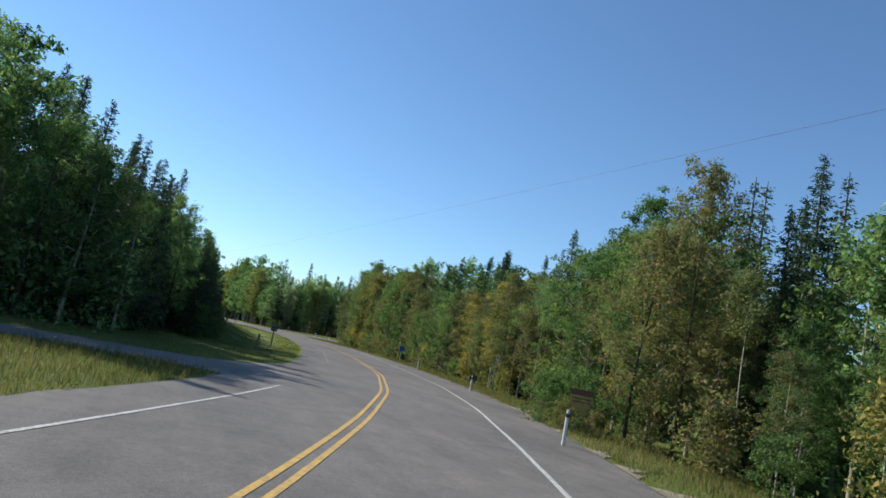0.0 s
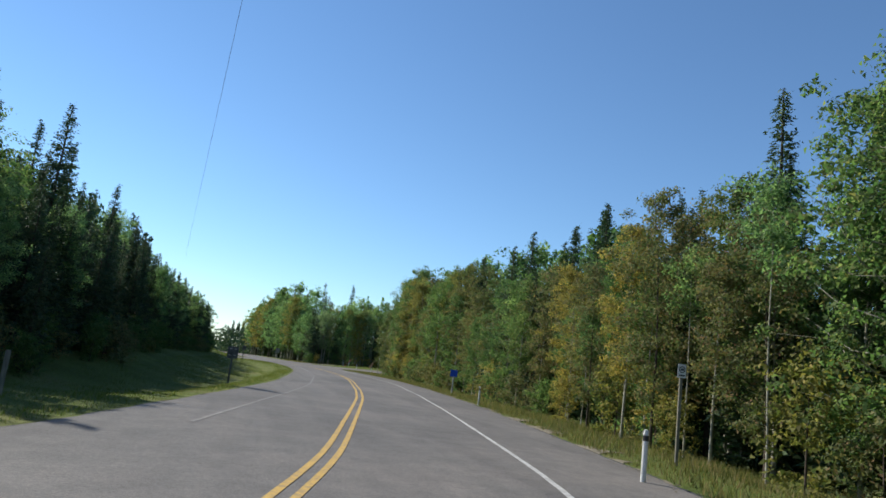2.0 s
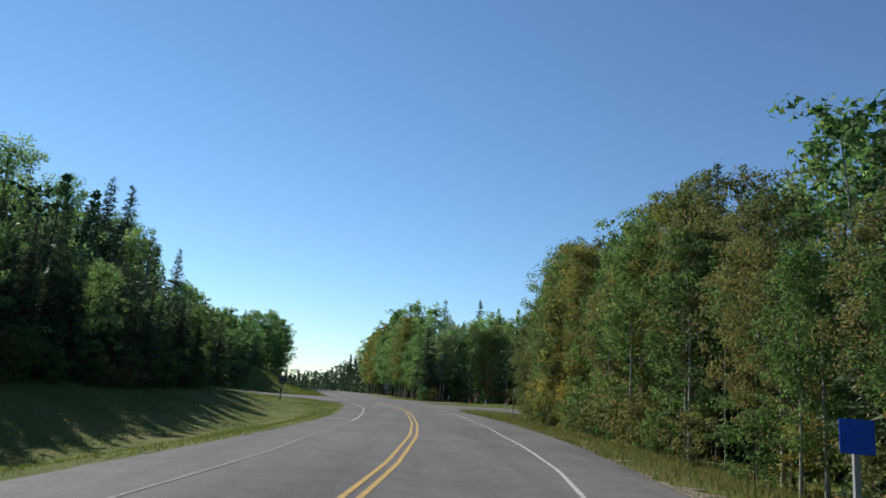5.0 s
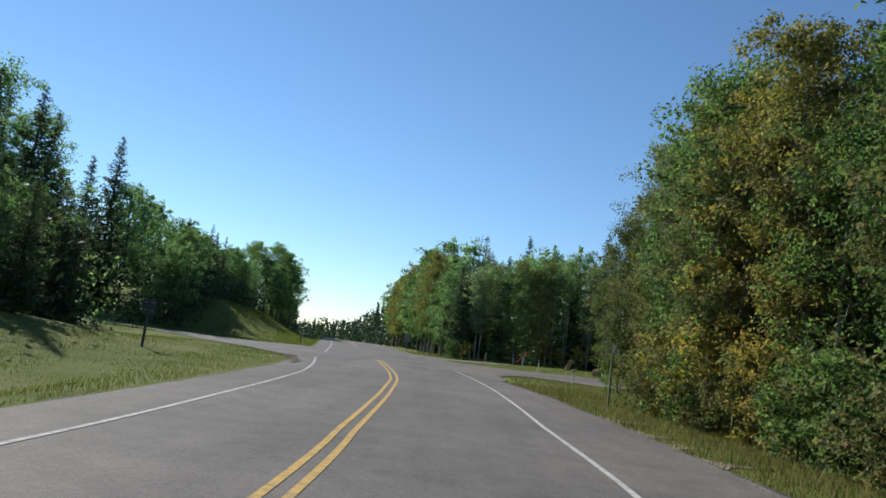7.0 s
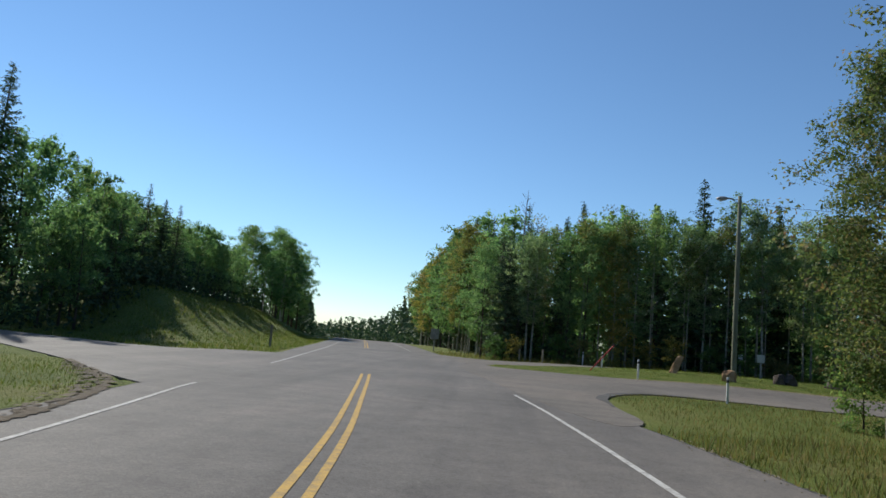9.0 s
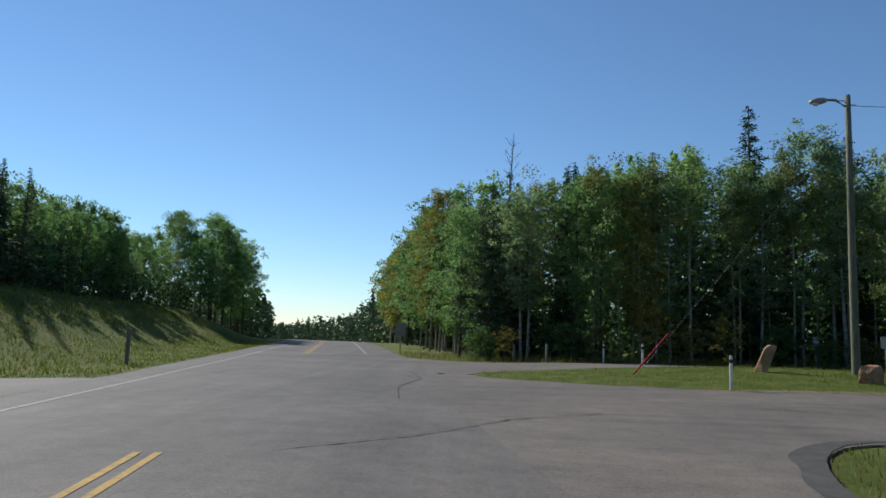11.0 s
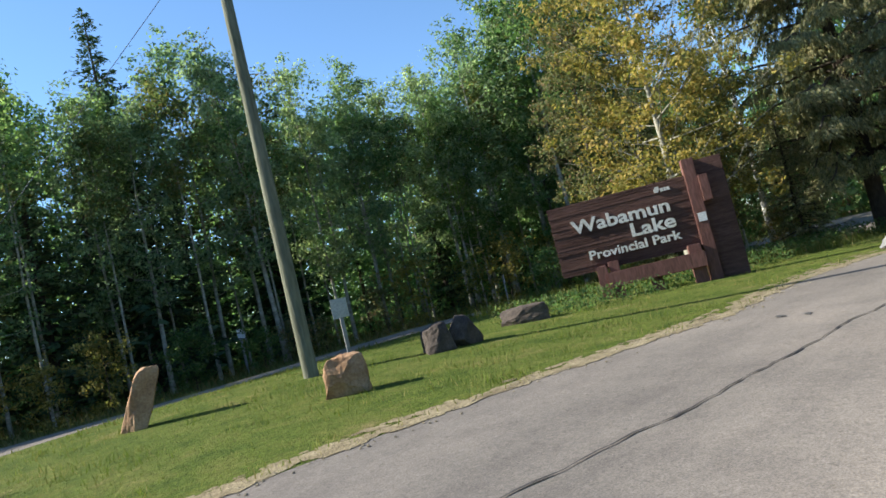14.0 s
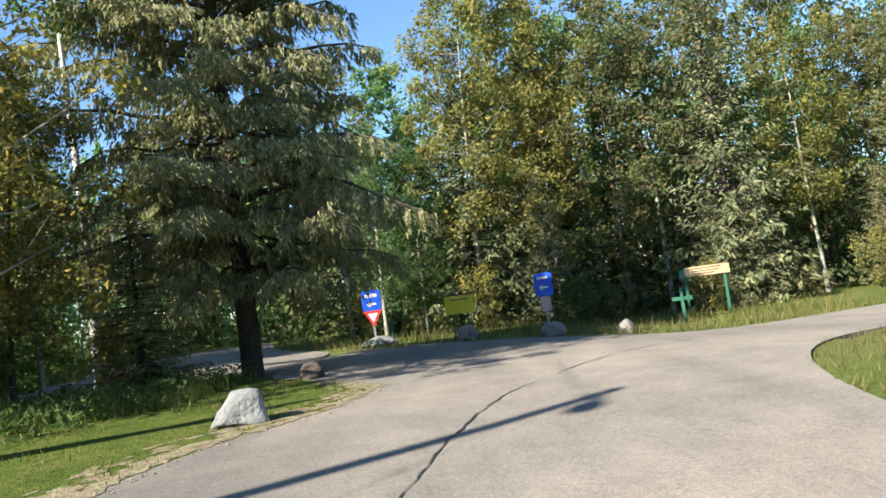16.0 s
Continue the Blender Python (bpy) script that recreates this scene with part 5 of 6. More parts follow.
BLUE_SIGN = surface("blue_sign_sheeting", (0.012, 0.07, 0.5), (0.02, 0.1, 0.62), 3, 40, 0.4, 0.4, 0.05)
YELLOW_SIGN = surface("yellow_sign_sheeting", (0.78, 0.58, 0.02), (0.86, 0.66, 0.03), 3, 40, 0.45, 0.4, 0.05)
RED_SIGN = surface("red_sign_sheeting", (0.5, 0.03, 0.03), (0.6, 0.05, 0.05), 3, 40, 0.45, 0.4, 0.05)
PAPER = surface("white_notice", (0.62, 0.62, 0.6), (0.75, 0.75, 0.73), 5, 60, 0.6, 0.3, 0.05)
TAN_BOARD = surface("pale_wooden_board", (0.42, 0.3, 0.17), (0.55, 0.42, 0.27), 3, 30, 0.8, 0.2, 0.4, (0.3, 1, 3))
GREEN_PAINT = surface("green_painted_steel", (0.02, 0.1, 0.06), (0.035, 0.15, 0.09), 4, 40, 0.5, 0.4, 0.1)


def rock_material(name, a, b, c):
    m, nt, bs = material(name, 0.9, 0.2)
    big = ramp(nt, noise_of(nt, 2.6, 6, 0.65), [(0.3, a), (0.52, b), (0.72, c)])
    fine = ramp(nt, noise_of(nt, 30, 4), [(0.25, (0.65, 0.65, 0.65)), (0.75, (1.2, 1.2, 1.2))])
    nt.links.new(mixed(nt, big, fine, 1.0, "MULTIPLY"), bs.inputs["Base Color"])
    bumped(nt, bs, noise_of(nt, 16, 6, 0.7), 0.8, 0.03)
    return m


TAN_ROCK = rock_material("tan_rock", (0.26, 0.14, 0.07), (0.42, 0.26, 0.15), (0.5, 0.35, 0.22))
DARK_ROCK = rock_material("dark_rock", (0.05, 0.04, 0.035), (0.1, 0.08, 0.065), (0.17, 0.13, 0.1))
GREY_ROCK = rock_material("pale_grey_rock", (0.14, 0.14, 0.135), (0.24, 0.24, 0.23), (0.34, 0.34, 0.32))
MID_ROCK = rock_material("grey_brown_rock", (0.13, 0.12, 0.11), (0.24, 0.22, 0.2), (0.34, 0.31, 0.27))


def boulder(x, y, w, dep, h, turn, mat, label, seed, lean=0.0, blocky=2.6, taper=0.15, sink=0.1):
    """A rock: a rounded block, cut by a few flat faces and roughened."""
    rnd = random.Random(seed)
    bm = bmesh.new()
    bmesh.ops.create_icosphere(bm, subdivisions=4, radius=1.0)
    planes = []
    for _ in range(5 if blocky > 4.4 else 11):
        n = Vector((rnd.gauss(0, 1), rnd.gauss(0, 1), rnd.gauss(0, 0.7))).normalized()
        planes.append((n, rnd.uniform(0.78, 0.98)))
    for v in bm.verts:
        c = v.co
        c /= (abs(c.x) ** blocky + abs(c.y) ** blocky + abs(c.z) ** blocky) ** (1 / blocky)
        for n, d in planes:
            over = c.dot(n) - d
            if over > 0:
                c -= n * over * 0.9
        s = Vector((seed * 1.7, 0, seed))
        c += c.normalized() * (noise.noise(c * 1.6 + s) * 0.1 + noise.noise(c * 5 + s) * 0.04 + noise.noise(c * 13 + s) * 0.02)
        k = 1 - taper * c.z
        v.co = Vector((c.x * k * w * 0.5, c.y * k * dep * 0.5, (c.z + 1) * h * 0.5 - sink))
        v.co.x += lean * max(0.0, v.co.z)
    m = Matrix.Translation((x, y, float(land(x, y)) + 0.03)) @ Matrix.Rotation(turn, 4, "Z")
    ob = part("boulder", bm, mat, None, "", blocky < 4.4)
    ob.matrix_basis = m
    return tagged(ob, label, "boulder", "boulders along the drive")


FACE = math.atan2(137.1 - 125.8, 28.2 - 24.7) - math.pi / 2
boulder(28.25, 137.1, 0.38, 0.36, 0.98, FACE, TAN_ROCK, "upright tan boulder leaning on the mown grass", 3, 0.4, 7.0, 0.04)
boulder(29.95, 133.75, 0.56, 0.42, 0.62, FACE - 0.5, TAN_ROCK, "squat tan boulder in front of the lamp pole", 4, 0.06, 7.0, 0.12)
boulder(32.72, 134.9, 0.56, 0.5, 0.6, FACE, DARK_ROCK, "rough dark brown boulder on the grass", 5, 0.0, 4.5, 0.1)
boulder(33.2, 134.7, 0.6, 0.5, 0.64, FACE, DARK_ROCK, "dark boulder touching its neighbour on the grass", 6, -0.1, 2.4, 0.25)
boulder(35.6, 135.35, 1.0, 0.5, 0.44, FACE - 0.55, DARK_ROCK, "low dark slab of rock with a pale end", 7, 0.06, 9.0, 0.0)
boulder(41.4, 129.95, 0.56, 0.46, 0.5, -1.2, GREY_ROCK, "pale grey angular boulder beside the drive", 17, 0.2, 6.0, 0.3)
boulder(46.3, 130.1, 0.5, 0.44, 0.42, 0.3, DARK_ROCK, "small dark rock at the grass edge", 9)
boulder(55.9, 129.9, 0.8, 1.15, 0.38, 0.2, GREY_ROCK, "flat white rock at the foot of the yield sign", 10, 0, 2.4, 0.4)
boulder(53.5, 127.0, 0.6, 0.6, 0.52, 0.5, MID_ROCK, "rounded grey rock beside the yellow sign", 12, 0, 3.0, 0.2)
boulder(52.0, 124.7, 0.6, 0.7, 0.46, 0.1, MID_ROCK, "dark grey rock beneath a blue sign", 13, 0, 2.6, 0.2)
boulder(52.2, 122.7, 0.5, 0.5, 0.44, 0.9, MID_ROCK, "brownish grey rock beside the drive", 14, 0, 2.4, 0.3)


def marker(x, y, h=0.98, turn=0.4, label="white plastic marker post with a black band", tilt=0.0):
    ob = thing("marker_post", Matrix.Translation((x, y, float(land(x, y)) - 0.05)) @ Matrix.Rotation(turn, 4, "Z") @ Matrix.Rotation(tilt, 4, "Y"), label, "marker post", "marker posts along the road")
    part("post", cone(0.043, 0.042, 0, h * 0.8, 14, 0.004), WHITE_PLASTIC, ob)
    part("band", cone(0.046, 0.046, h * 0.8, h * 0.9, 14, 0.004), BLACK_PLASTIC, ob, "black reflector band")
    part("cap", cone(0.042, 0.034, h * 0.9, h, 14, 0.008), WHITE_PLASTIC, ob)
    return ob


for x, y, h in ((11.3, 16.2, 0.9), (16.35, 34.0, 0.85), (20.6, 55.4, 0.9), (26.3, 123.35, 0.9), (25.37, 132.15, 0.98), (24.9, 146.2, 0.95), (25.06, 139.86, 0.95)):
    marker(x, y, h)


def stake(x, y, h, label, wide=0.1, top=False):
    ob = thing("wooden_post", Matrix.Translation((x, y, float(land(x, y)) - 0.1)) @ Matrix.Rotation(0.3, 4, "Z"), label, "post")
    part("post", box(-wide / 2, -wide / 2, 0, wide / 2, wide / 2, h + 0.1, 0.012), POST_WOOD, ob)
    if top:
        part("reflector", box(-0.06, -wide / 2 - 0.008, h - 0.2, 0.06, -wide / 2 + 0.001, h + 0.05, 0.003), PAPER, ob, "pale reflector plate")
    return ob


stake(24.1, 104.9, 2.1, "slim grey wooden post with a pale plate", 0.06, True)
stake(6.2, 38.3, 0.8, "short dark post on the grass verge", 0.09)
stake(7.0, 136.6, 1.2, "short dark post at the foot of the bank", 0.12)
stake(20.9, 148.6, 0.9, "short weathered post in the weeds", 0.1)
stake(22.4, 147.4, 0.9, "short weathered post in the weeds", 0.1)
stake(-4.0, 128.2, 1.3, "pale post beside the side lane", 0.1)


GREY_SIGN = surface("weathered_sign_back", (0.36, 0.37, 0.36), (0.5, 0.5, 0.48), 4, 50, 0.6, 0.3, 0.1)


def sign_back(x, y, h, w, ph, turn, label, mat=DARK_STEEL, panel=None, shape=None):
    ob = thing("road_sign", Matrix.Translation((x, y, float(land(x, y)) - 0.1)) @ Matrix.Rotation(turn, 4, "Z"), label, "road sign")
    part("post", box(-0.04, -0.03, 0, 0.04, 0.03, h + 0.1, 0.006), mat, ob)
    part("panel", box(-w / 2, -0.045, h - ph + 0.1, w / 2, -0.03, h + 0.12, 0.005), panel or mat, ob)
    for z in (h - ph * 0.75, h - ph * 0.2):
        part("bracket", box(-w * 0.35, -0.03, z + 0.1, w * 0.35, -0.015, z + 0.14), STEEL, ob)
    return ob


sign_back(9.3, 59.3, 1.75, 0.5, 0.55, 3.3, "back of a dark road sign on a post")
sign_back(8.9, 103.6, 1.5, 0.42, 0.46, 3.3, "back of a dark road sign on the grass")
sign_back(14.0, 162.3, 2.0, 0.75, 0.9, 3.4, "back of a grey road sign near the wood", STEEL, STEEL)
sign_back(33.15, 138.25, 1.28, 0.36, 0.4, FACE - 0.1, "small grey sign on a steel post", STEEL, GREY_SIGN)
sign_back(22.4, 66.5, 1.5, 0.45, 0.4, 0.0, "small blue information sign before the trees", STEEL, BLUE_SIGN)
sign_back(44.9, 144.1, 1.2, 0.26, 0.3, 0.7, "small white notice on a thin post beside the exit lane", STEEL, PAPER)
sign_back(35.6, 148.0, 1.5, 0.3, 0.35, 0.2, "small pale notice at the edge of the wood", STEEL, PAPER)


post_sign = thing("road_sign", Matrix.Translation((18.95, 37.1, float(land(18.95, 37.1)) - 0.1)) @ Matrix.Rotation(-0.25, 4, "Z"), "small white sign with a dark ring on a pale wooden post", "road sign")
part("post", box(-0.03, -0.03, 0, 0.03, 0.03, 2.05, 0.008), POST_WOOD, post_sign)
ring_plate = part("panel", box(-0.085, -0.044, 1.86, 0.085, -0.032, 2.14, 0.004), PAPER, post_sign, "white sign panel")
bm = bmesh.new()
for k in range(20):
    a0, a1 = 2 * math.pi * k / 20, 2 * math.pi * (k + 1) / 20
    bm.faces.new([bm.verts.new((r * math.cos(a), -0.048, 2.03 + r * math.sin(a))) for r, a in ((0.05, a0), (0.068, a0), (0.068, a1), (0.05, a1))])
part("ring", bm, BLACK_PLASTIC, ring_plate, "dark ring symbol")
part("bar", box(-0.034, -0.05, 2.01, 0.034, -0.045, 2.05), BLACK_PLASTIC, ring_plate)
part("bar", box(-0.055, -0.05, 1.895, 0.055, -0.045, 1.925), BLACK_PLASTIC, ring_plate)
OCHRE = surface("faded_ochre_sheeting", (0.3, 0.22, 0.06), (0.42, 0.32, 0.1), 4, 40, 0.6, 0.3, 0.1)
trail_sign = thing("information_sign", Matrix.Translation((14.6, 21.0, float(land(14.6, 21.0)) - 0.1)) @ Matrix.Rotation(-0.55, 4, "Z"), "faded yellow information board with a dark brown header among bushes", "sign")
for x in (-0.3, 0.3):
    part("post", box(x - 0.04, 0.0, 0, x + 0.04, 0.07, 1.36, 0.008), POST_WOOD, trail_sign)
ochre_panel = part("panel", box(-0.36, -0.02, 0.72, 0.36, -0.001, 1.22, 0.004), OCHRE, trail_sign)
part("header", box(-0.36, -0.024, 1.222, 0.36, -0.001, 1.4, 0.004), SIGN_POST_WOOD, trail_sign, "dark brown header board")
for z, half_w in ((1.1, 0.3), (1.0, 0.28)):
    part("bar", box(-half_w, -0.028, z, half_w, -0.021, z + 0.035), SIGN_POST_WOOD, ochre_panel)


# ---------- lamp pole with its guy wire ----------
pole_x, pole_y = 31.2, 136.7
pole = thing("lamp_pole", Matrix.Translation((pole_x, pole_y, float(land(pole_x, pole_y)))), "tall wooden utility pole with a street lamp arm", "street lamp")
v, f = tube([(0, 0, -0.3), (0, 0, 3), (0.02, 0, 6.5), (0.03, 0, 9.55)], [0.14, 0.128, 0.108, 0.09], 18)
v.append(Vector((0.03, 0, 9.58)))
f += [(54 + k, 54 + (k + 1) % 18, len(v) - 1) for k in range(18)]
mesh("pole", v, f, POLE_WOOD, pole, smooth=True)
v, f = tube([(0, 0, 9.1), (-0.3, 0.16, 9.42), (-0.66, 0.36, 9.5)], [0.05, 0.048, 0.045], 10)
arm = mesh("arm", v, f, STEEL, pole, smooth=True)
v, f = tube([(0.03, 0, 9.35), (-0.4, 0.22, 9.42)], [0.02, 0.02], 8)
mesh("arm_brace", v, f, STEEL, pole, smooth=True)
bm = bmesh.new()
bmesh.ops.create_uvsphere(bm, u_segments=16, v_segments=10, radius=1.0, matrix=Matrix.Translation((-0.76, 0.42, 9.46)) @ Matrix.Rotation(-0.5, 4, 'Z') @ Matrix.Diagonal((0.3, 0.16, 0.12, 1)))
part("lamp_head", bm, STEEL, arm, "grey lamp housing", True)
bm = bmesh.new()
bmesh.ops.create_uvsphere(bm, u_segments=14, v_segments=8, radius=1.0, matrix=Matrix.Translation((-0.82, 0.45, 9.39)) @ Matrix.Diagonal((0.13, 0.11, 0.09, 1)))
part("lens", bm, PAPER, arm, "pale lamp lens", True)
v, f = tube([(0.13, 0, 9.2), (0.3, 0.0, 9.2)], [0.03, 0.03], 8)
mesh("insulator", v, f, PAPER, pole, smooth=True)
guy = thing("guy_wire", Matrix.Translation((23.9, 136.8, float(land(23.9, 136.8)))), "steel guy wire with a red plastic guard", "guy wire")
top = Vector((pole_x - 23.9 - 0.12, pole_y - 136.8, 8.6))
v, f = tube([(0, 0, -0.15), top], [0.006, 0.006], 6)
mesh("wire", v, f, DARK_STEEL, guy)
u = top.normalized()
v, f = tube([u * 0.08, u * 1.86], [0.029, 0.029], 10)
mesh("guard", v, f, RED_PLASTIC, guy, "bright red plastic guard", True)
v, f = tube([(0, 0, -0.1), u * 0.08], [0.022, 0.022], 8)
mesh("anchor", v, f, DARK_STEEL, guy)


def span(points, r, sag, label):
    pts = []
    a, b = Vector(points[0]), Vector(points[1])
    for k in range(25):
        t = k / 24
        pts.append(a.lerp(b, t) - Vector((0, 0, sag * 4 * t * (1 - t))))
    v, f = tube(pts, [r] * 25, 5)
    return tagged(mesh("power_line", v, f, DARK_STEEL), label, "power line", "overhead wires")


line_pole = thing("utility_pole", Matrix.Translation((-1.0, 104.4, float(land(-1.0, 104.4)))), "weathered wooden utility pole rising among the spruces", "utility pole")
v, f = tube([(0, 0, -0.3), (0, 0, 4.0), (0, 0, 8.0)], [0.13, 0.115, 0.095], 12)
mesh("pole", v, f, POLE_WOOD, line_pole, smooth=True)
part("cap", cone(0.11, 0.02, 7.99, 8.06, 12), DARK_STEEL, line_pole)
span([(17.9, -36, 7.6), (4.3, 77, 7.4)], 0.0036, 0.7, "thin overhead wire crossing above the road")
span([(31.4, 136.7, 9.7), (68, 132, 9.5)], 0.01, 0.5, "thin wire running from the lamp pole")


# ---------- the park sign ----------
ax, ay = 37.85, 135.85
bx, by = 39.75, 133.15
ang = math.atan2(by - ay, bx - ax)
W = math.dist((ax, ay), (bx, by)) - 0.12
park = thing("park_sign", Matrix.Translation((ax, ay, float(land(39.2, 134.2)))) @ Matrix.Rotation(ang, 4, "Z"), "brown wooden park sign with raised cream lettering", "park sign")
sr = random.Random(8)
z = 0.78
while z < 2.42:
    bh = min(sr.uniform(0.055, 0.09), 2.44 - z)
    part("board", box(sr.uniform(-0.012, 0.012), -0.05 - sr.uniform(0, 0.018), z, W, 0.05, z + bh - 0.005, 0.004), SIGN_WOOD, park)
    z += bh
part("backing", box(0.03, 0.0, 0.8, W, 0.045, 2.36), SIGN_POST_WOOD, park)
part("main_post", box(W, -0.14, -0.3, W + 0.27, 0.13, 2.78, 0.015), SIGN_POST_WOOD, park)
part("wing_panel", box(W + 0.27, 0.02, -0.2, W + 0.88, 0.16, 2.72, 0.012), SIGN_WOOD, park, "dark side panel in shade")
part("wing_post", box(W + 0.27, -0.2, 1.75, W + 0.47, -0.02, 2.35, 0.012), SIGN_POST_WOOD, park)
part("notice", box(W + 0.06, -0.152, 1.32, W + 0.24, -0.141, 1.52), PAPER, park, "white paper notice")
part("short_post", box(0.78, -0.3, -0.3, 1.02, -0.06, 0.86, 0.012), SIGN_POST_WOOD, park)
part("short_post", box(1.06, -0.27, -0.3, 1.3, -0.055, 0.92, 0.012), SIGN_POST_WOOD, park)
part("short_post", box(W - 0.34, -0.27, -0.3, W - 0.06, -0.055, 0.86, 0.012), SIGN_POST_WOOD, park)
part("middle_leg", box(W - 1.28, -0.24, -0.3, W - 1.02, -0.07, 0.36, 0.012), SIGN_POST_WOOD, park)
part("rail", box(0.98, -0.36, 0.34, W - 0.02, -0.27, 0.68, 0.012), SIGN_POST_WOOD, park)


def lettering(text, size, right, base, squeeze=1.0):
    """Raised letters, set to the right, on the face of the sign."""
    cu = bpy.data.curves.new("lettering", "FONT")
    cu.body, cu.size, cu.align_x, cu.extrude, cu.offset = text, size, "RIGHT", 0.018, 0.007 * size / 0.3
    tmp = new("lettering", cu)
    bpy.context.view_layer.update()
    me = bpy.data.meshes.new_from_object(tmp.evaluated_get(bpy.context.evaluated_depsgraph_get()))
    bpy.data.objects.remove(tmp)
    me.materials.clear()
    me.materials.append(LETTERS)
    ob = new("lettering", me)
    ob.parent = park
    ob["label"] = "raised cream letters reading " + text
    ob.matrix_basis = Matrix.Translation((right, -0.085, base)) @ Matrix.Rotation(radians(90), 4, "X") @ Matrix.Diagonal((squeeze, 1, 1, 1))
    return ob


lettering("Wabamun", 0.43, W - 0.45, 1.73, 1.26)
lettering("Lake", 0.43, W - 0.42, 1.36, 1.28)
lettering("Provincial Park", 0.29, W - 0.4, 1.06, 1.2)
for k, (u0, u1, v0, v1) in enumerate(((0.0, 0.1, 0.0, 0.09), (0.03, 0.12, 0.04, 0.13), (0.14, 0.21, 0.0, 0.08), (0.22, 0.28, 0.0, 0.08), (0.29, 0.35, 0.0, 0.08))):
    part("emblem", box(W - 0.72 + u0, -0.085, 2.2 + v0, W - 0.72 + u1, -0.066, 2.2 + v1), LETTERS, park)


# ---------- signs at the fork ----------
def facing(x, y, tx=33.1, ty=127.2):
    return math.atan2(ty - y, tx - x) + math.pi / 2


def at_fork(name, x, y, label, category="sign", lift=0.0):
    return thing(name, Matrix.Translation((x, y, float(land(x, y)) + lift)) @ Matrix.Rotation(facing(x, y), 4, "Z"), label, category)


def rounded_plate(w, h, r, thick, z):
    bm = bmesh.new()
    ring = []
    for cx, cz, a0 in ((w / 2 - r, h / 2 - r, 0), (-w / 2 + r, h / 2 - r, 90), (-w / 2 + r, -h / 2 + r, 180), (w / 2 - r, -h / 2 + r, 270)):
        for k in range(5):
            a = radians(a0 + 22.5 * k)
            ring.append(bm.verts.new((cx + r * math.cos(a), 0, z + cz + r * math.sin(a))))
    face = bm.faces.new(ring)
    out = bmesh.ops.extrude_face_region(bm, geom=[face])
    for g in out["geom"]:
        if isinstance(g, bmesh.types.BMVert):
            g.co.y += thick
    bmesh.ops.recalc_face_normals(bm, faces=bm.faces)
    return bm


def plate_arrow(parent, z, size, y=-0.008):
    part("arrow", box(-size * 0.3, y, z - size * 0.1, size * 0.5, y + 0.006, z + size * 0.1), LETTERS, parent)
    bm = bmesh.new()
    a = [bm.verts.new(p) for p in ((-size * 0.55, y, z), (-size * 0.15, y, z + size * 0.32), (-size * 0.15, y, z - size * 0.32))]
    b = [bm.verts.new((v.co.x, y + 0.006, v.co.z)) for v in a]
    bm.faces.new(a), bm.faces.new(b[::-1])
    for k in range(3):
        bm.faces.new((a[k], b[k], b[(k + 1) % 3], a[(k + 1) % 3]))
    part("arrow_tip", bm, LETTERS, parent)


def triangle(size, z, y, thick):
    bm = bmesh.new()
    a = [bm.verts.new(p) for p in ((-size / 2, y, z + size * 0.43), (size / 2, y, z + size * 0.43), (0, y, z - size * 0.43))]
    b = [bm.verts.new((v.co.x, y + thick, v.co.z)) for v in a]
    bm.faces.new(a), bm.faces.new(b[::-1])
    for k in range(3):
        bm.faces.new((a[k], b[k], b[(k + 1) % 3], a[(k + 1) % 3]))
    bmesh.ops.recalc_face_normals(bm, faces=bm.faces)
    return bm


s1 = at_fork("exit_sign", 55.8, 130.0, "blue exit sign above a red and white yield sign")
part("post", box(-0.035, 0.012, -0.2, 0.035, 0.06, 1.75, 0.006), STEEL, s1)
s1_panel = part("blue_panel", rounded_plate(0.62, 0.68, 0.09, 0.012, 1.5), BLUE_SIGN, s1, "blue panel with a white arrow")
plate_arrow(s1_panel, 1.38, 0.3)
for k, (a, b) in enumerate(((-0.2, -0.09), (-0.06, 0.02), (0.05, 0.1), (0.12, 0.2))):
    part("bar", box(a, -0.008, 1.61, b, -0.002, 1.72), LETTERS, s1_panel)
s1_yield = part("yield_panel", triangle(0.62, 0.9, -0.004, 0.012), RED_SIGN, s1, "red triangle pointing down")
part("yield_centre", triangle(0.34, 0.93, -0.012, 0.006), PAPER, s1_yield, "white centre of the triangle")
s1b = at_fork("steel_post", 56.4, 129.5, "thin green steel post beside the rocks", "post")
part("post", box(-0.03, -0.03, -0.2, 0.03, 0.03, 0.95, 0.006), GREEN_PAINT, s1b)
s2 = at_fork("yellow_sign", 54.4, 127.15, "small yellow sign board on two posts")
for x in (-0.22, 0.22):
    part("post", box(x - 0.03, 0.012, -0.2, x + 0.03, 0.06, 1.3, 0.006), GREEN_PAINT, s2)
s2_panel = part("panel", box(-0.45, 0, 0.78, 0.45, 0.012, 1.34, 0.004), YELLOW_SIGN, s2)
part("top_rail", box(-0.46, -0.01, 1.34, 0.46, 0.03, 1.39, 0.004), DARK_STEEL, s2)
part("bar", box(-0.26, -0.006, 1.2, 0.3, -0.001, 1.235), DARK_STEEL, s2_panel)
s3 = at_fork("arrow_sign", 52.8, 124.7, "blue arrow sign with a small pink notice below")
part("post", box(-0.035, 0.012, -0.2, 0.035, 0.06, 1.7, 0.006), STEEL, s3)
s3_panel = part("blue_panel", rounded_plate(0.52, 0.66, 0.09, 0.012, 1.42), BLUE_SIGN, s3, "blue panel with a white arrow")
plate_arrow(s3_panel, 1.34, 0.26)
part("bar", box(-0.16, -0.008, 1.58, 0.14, -0.002, 1.65), LETTERS, s3_panel)
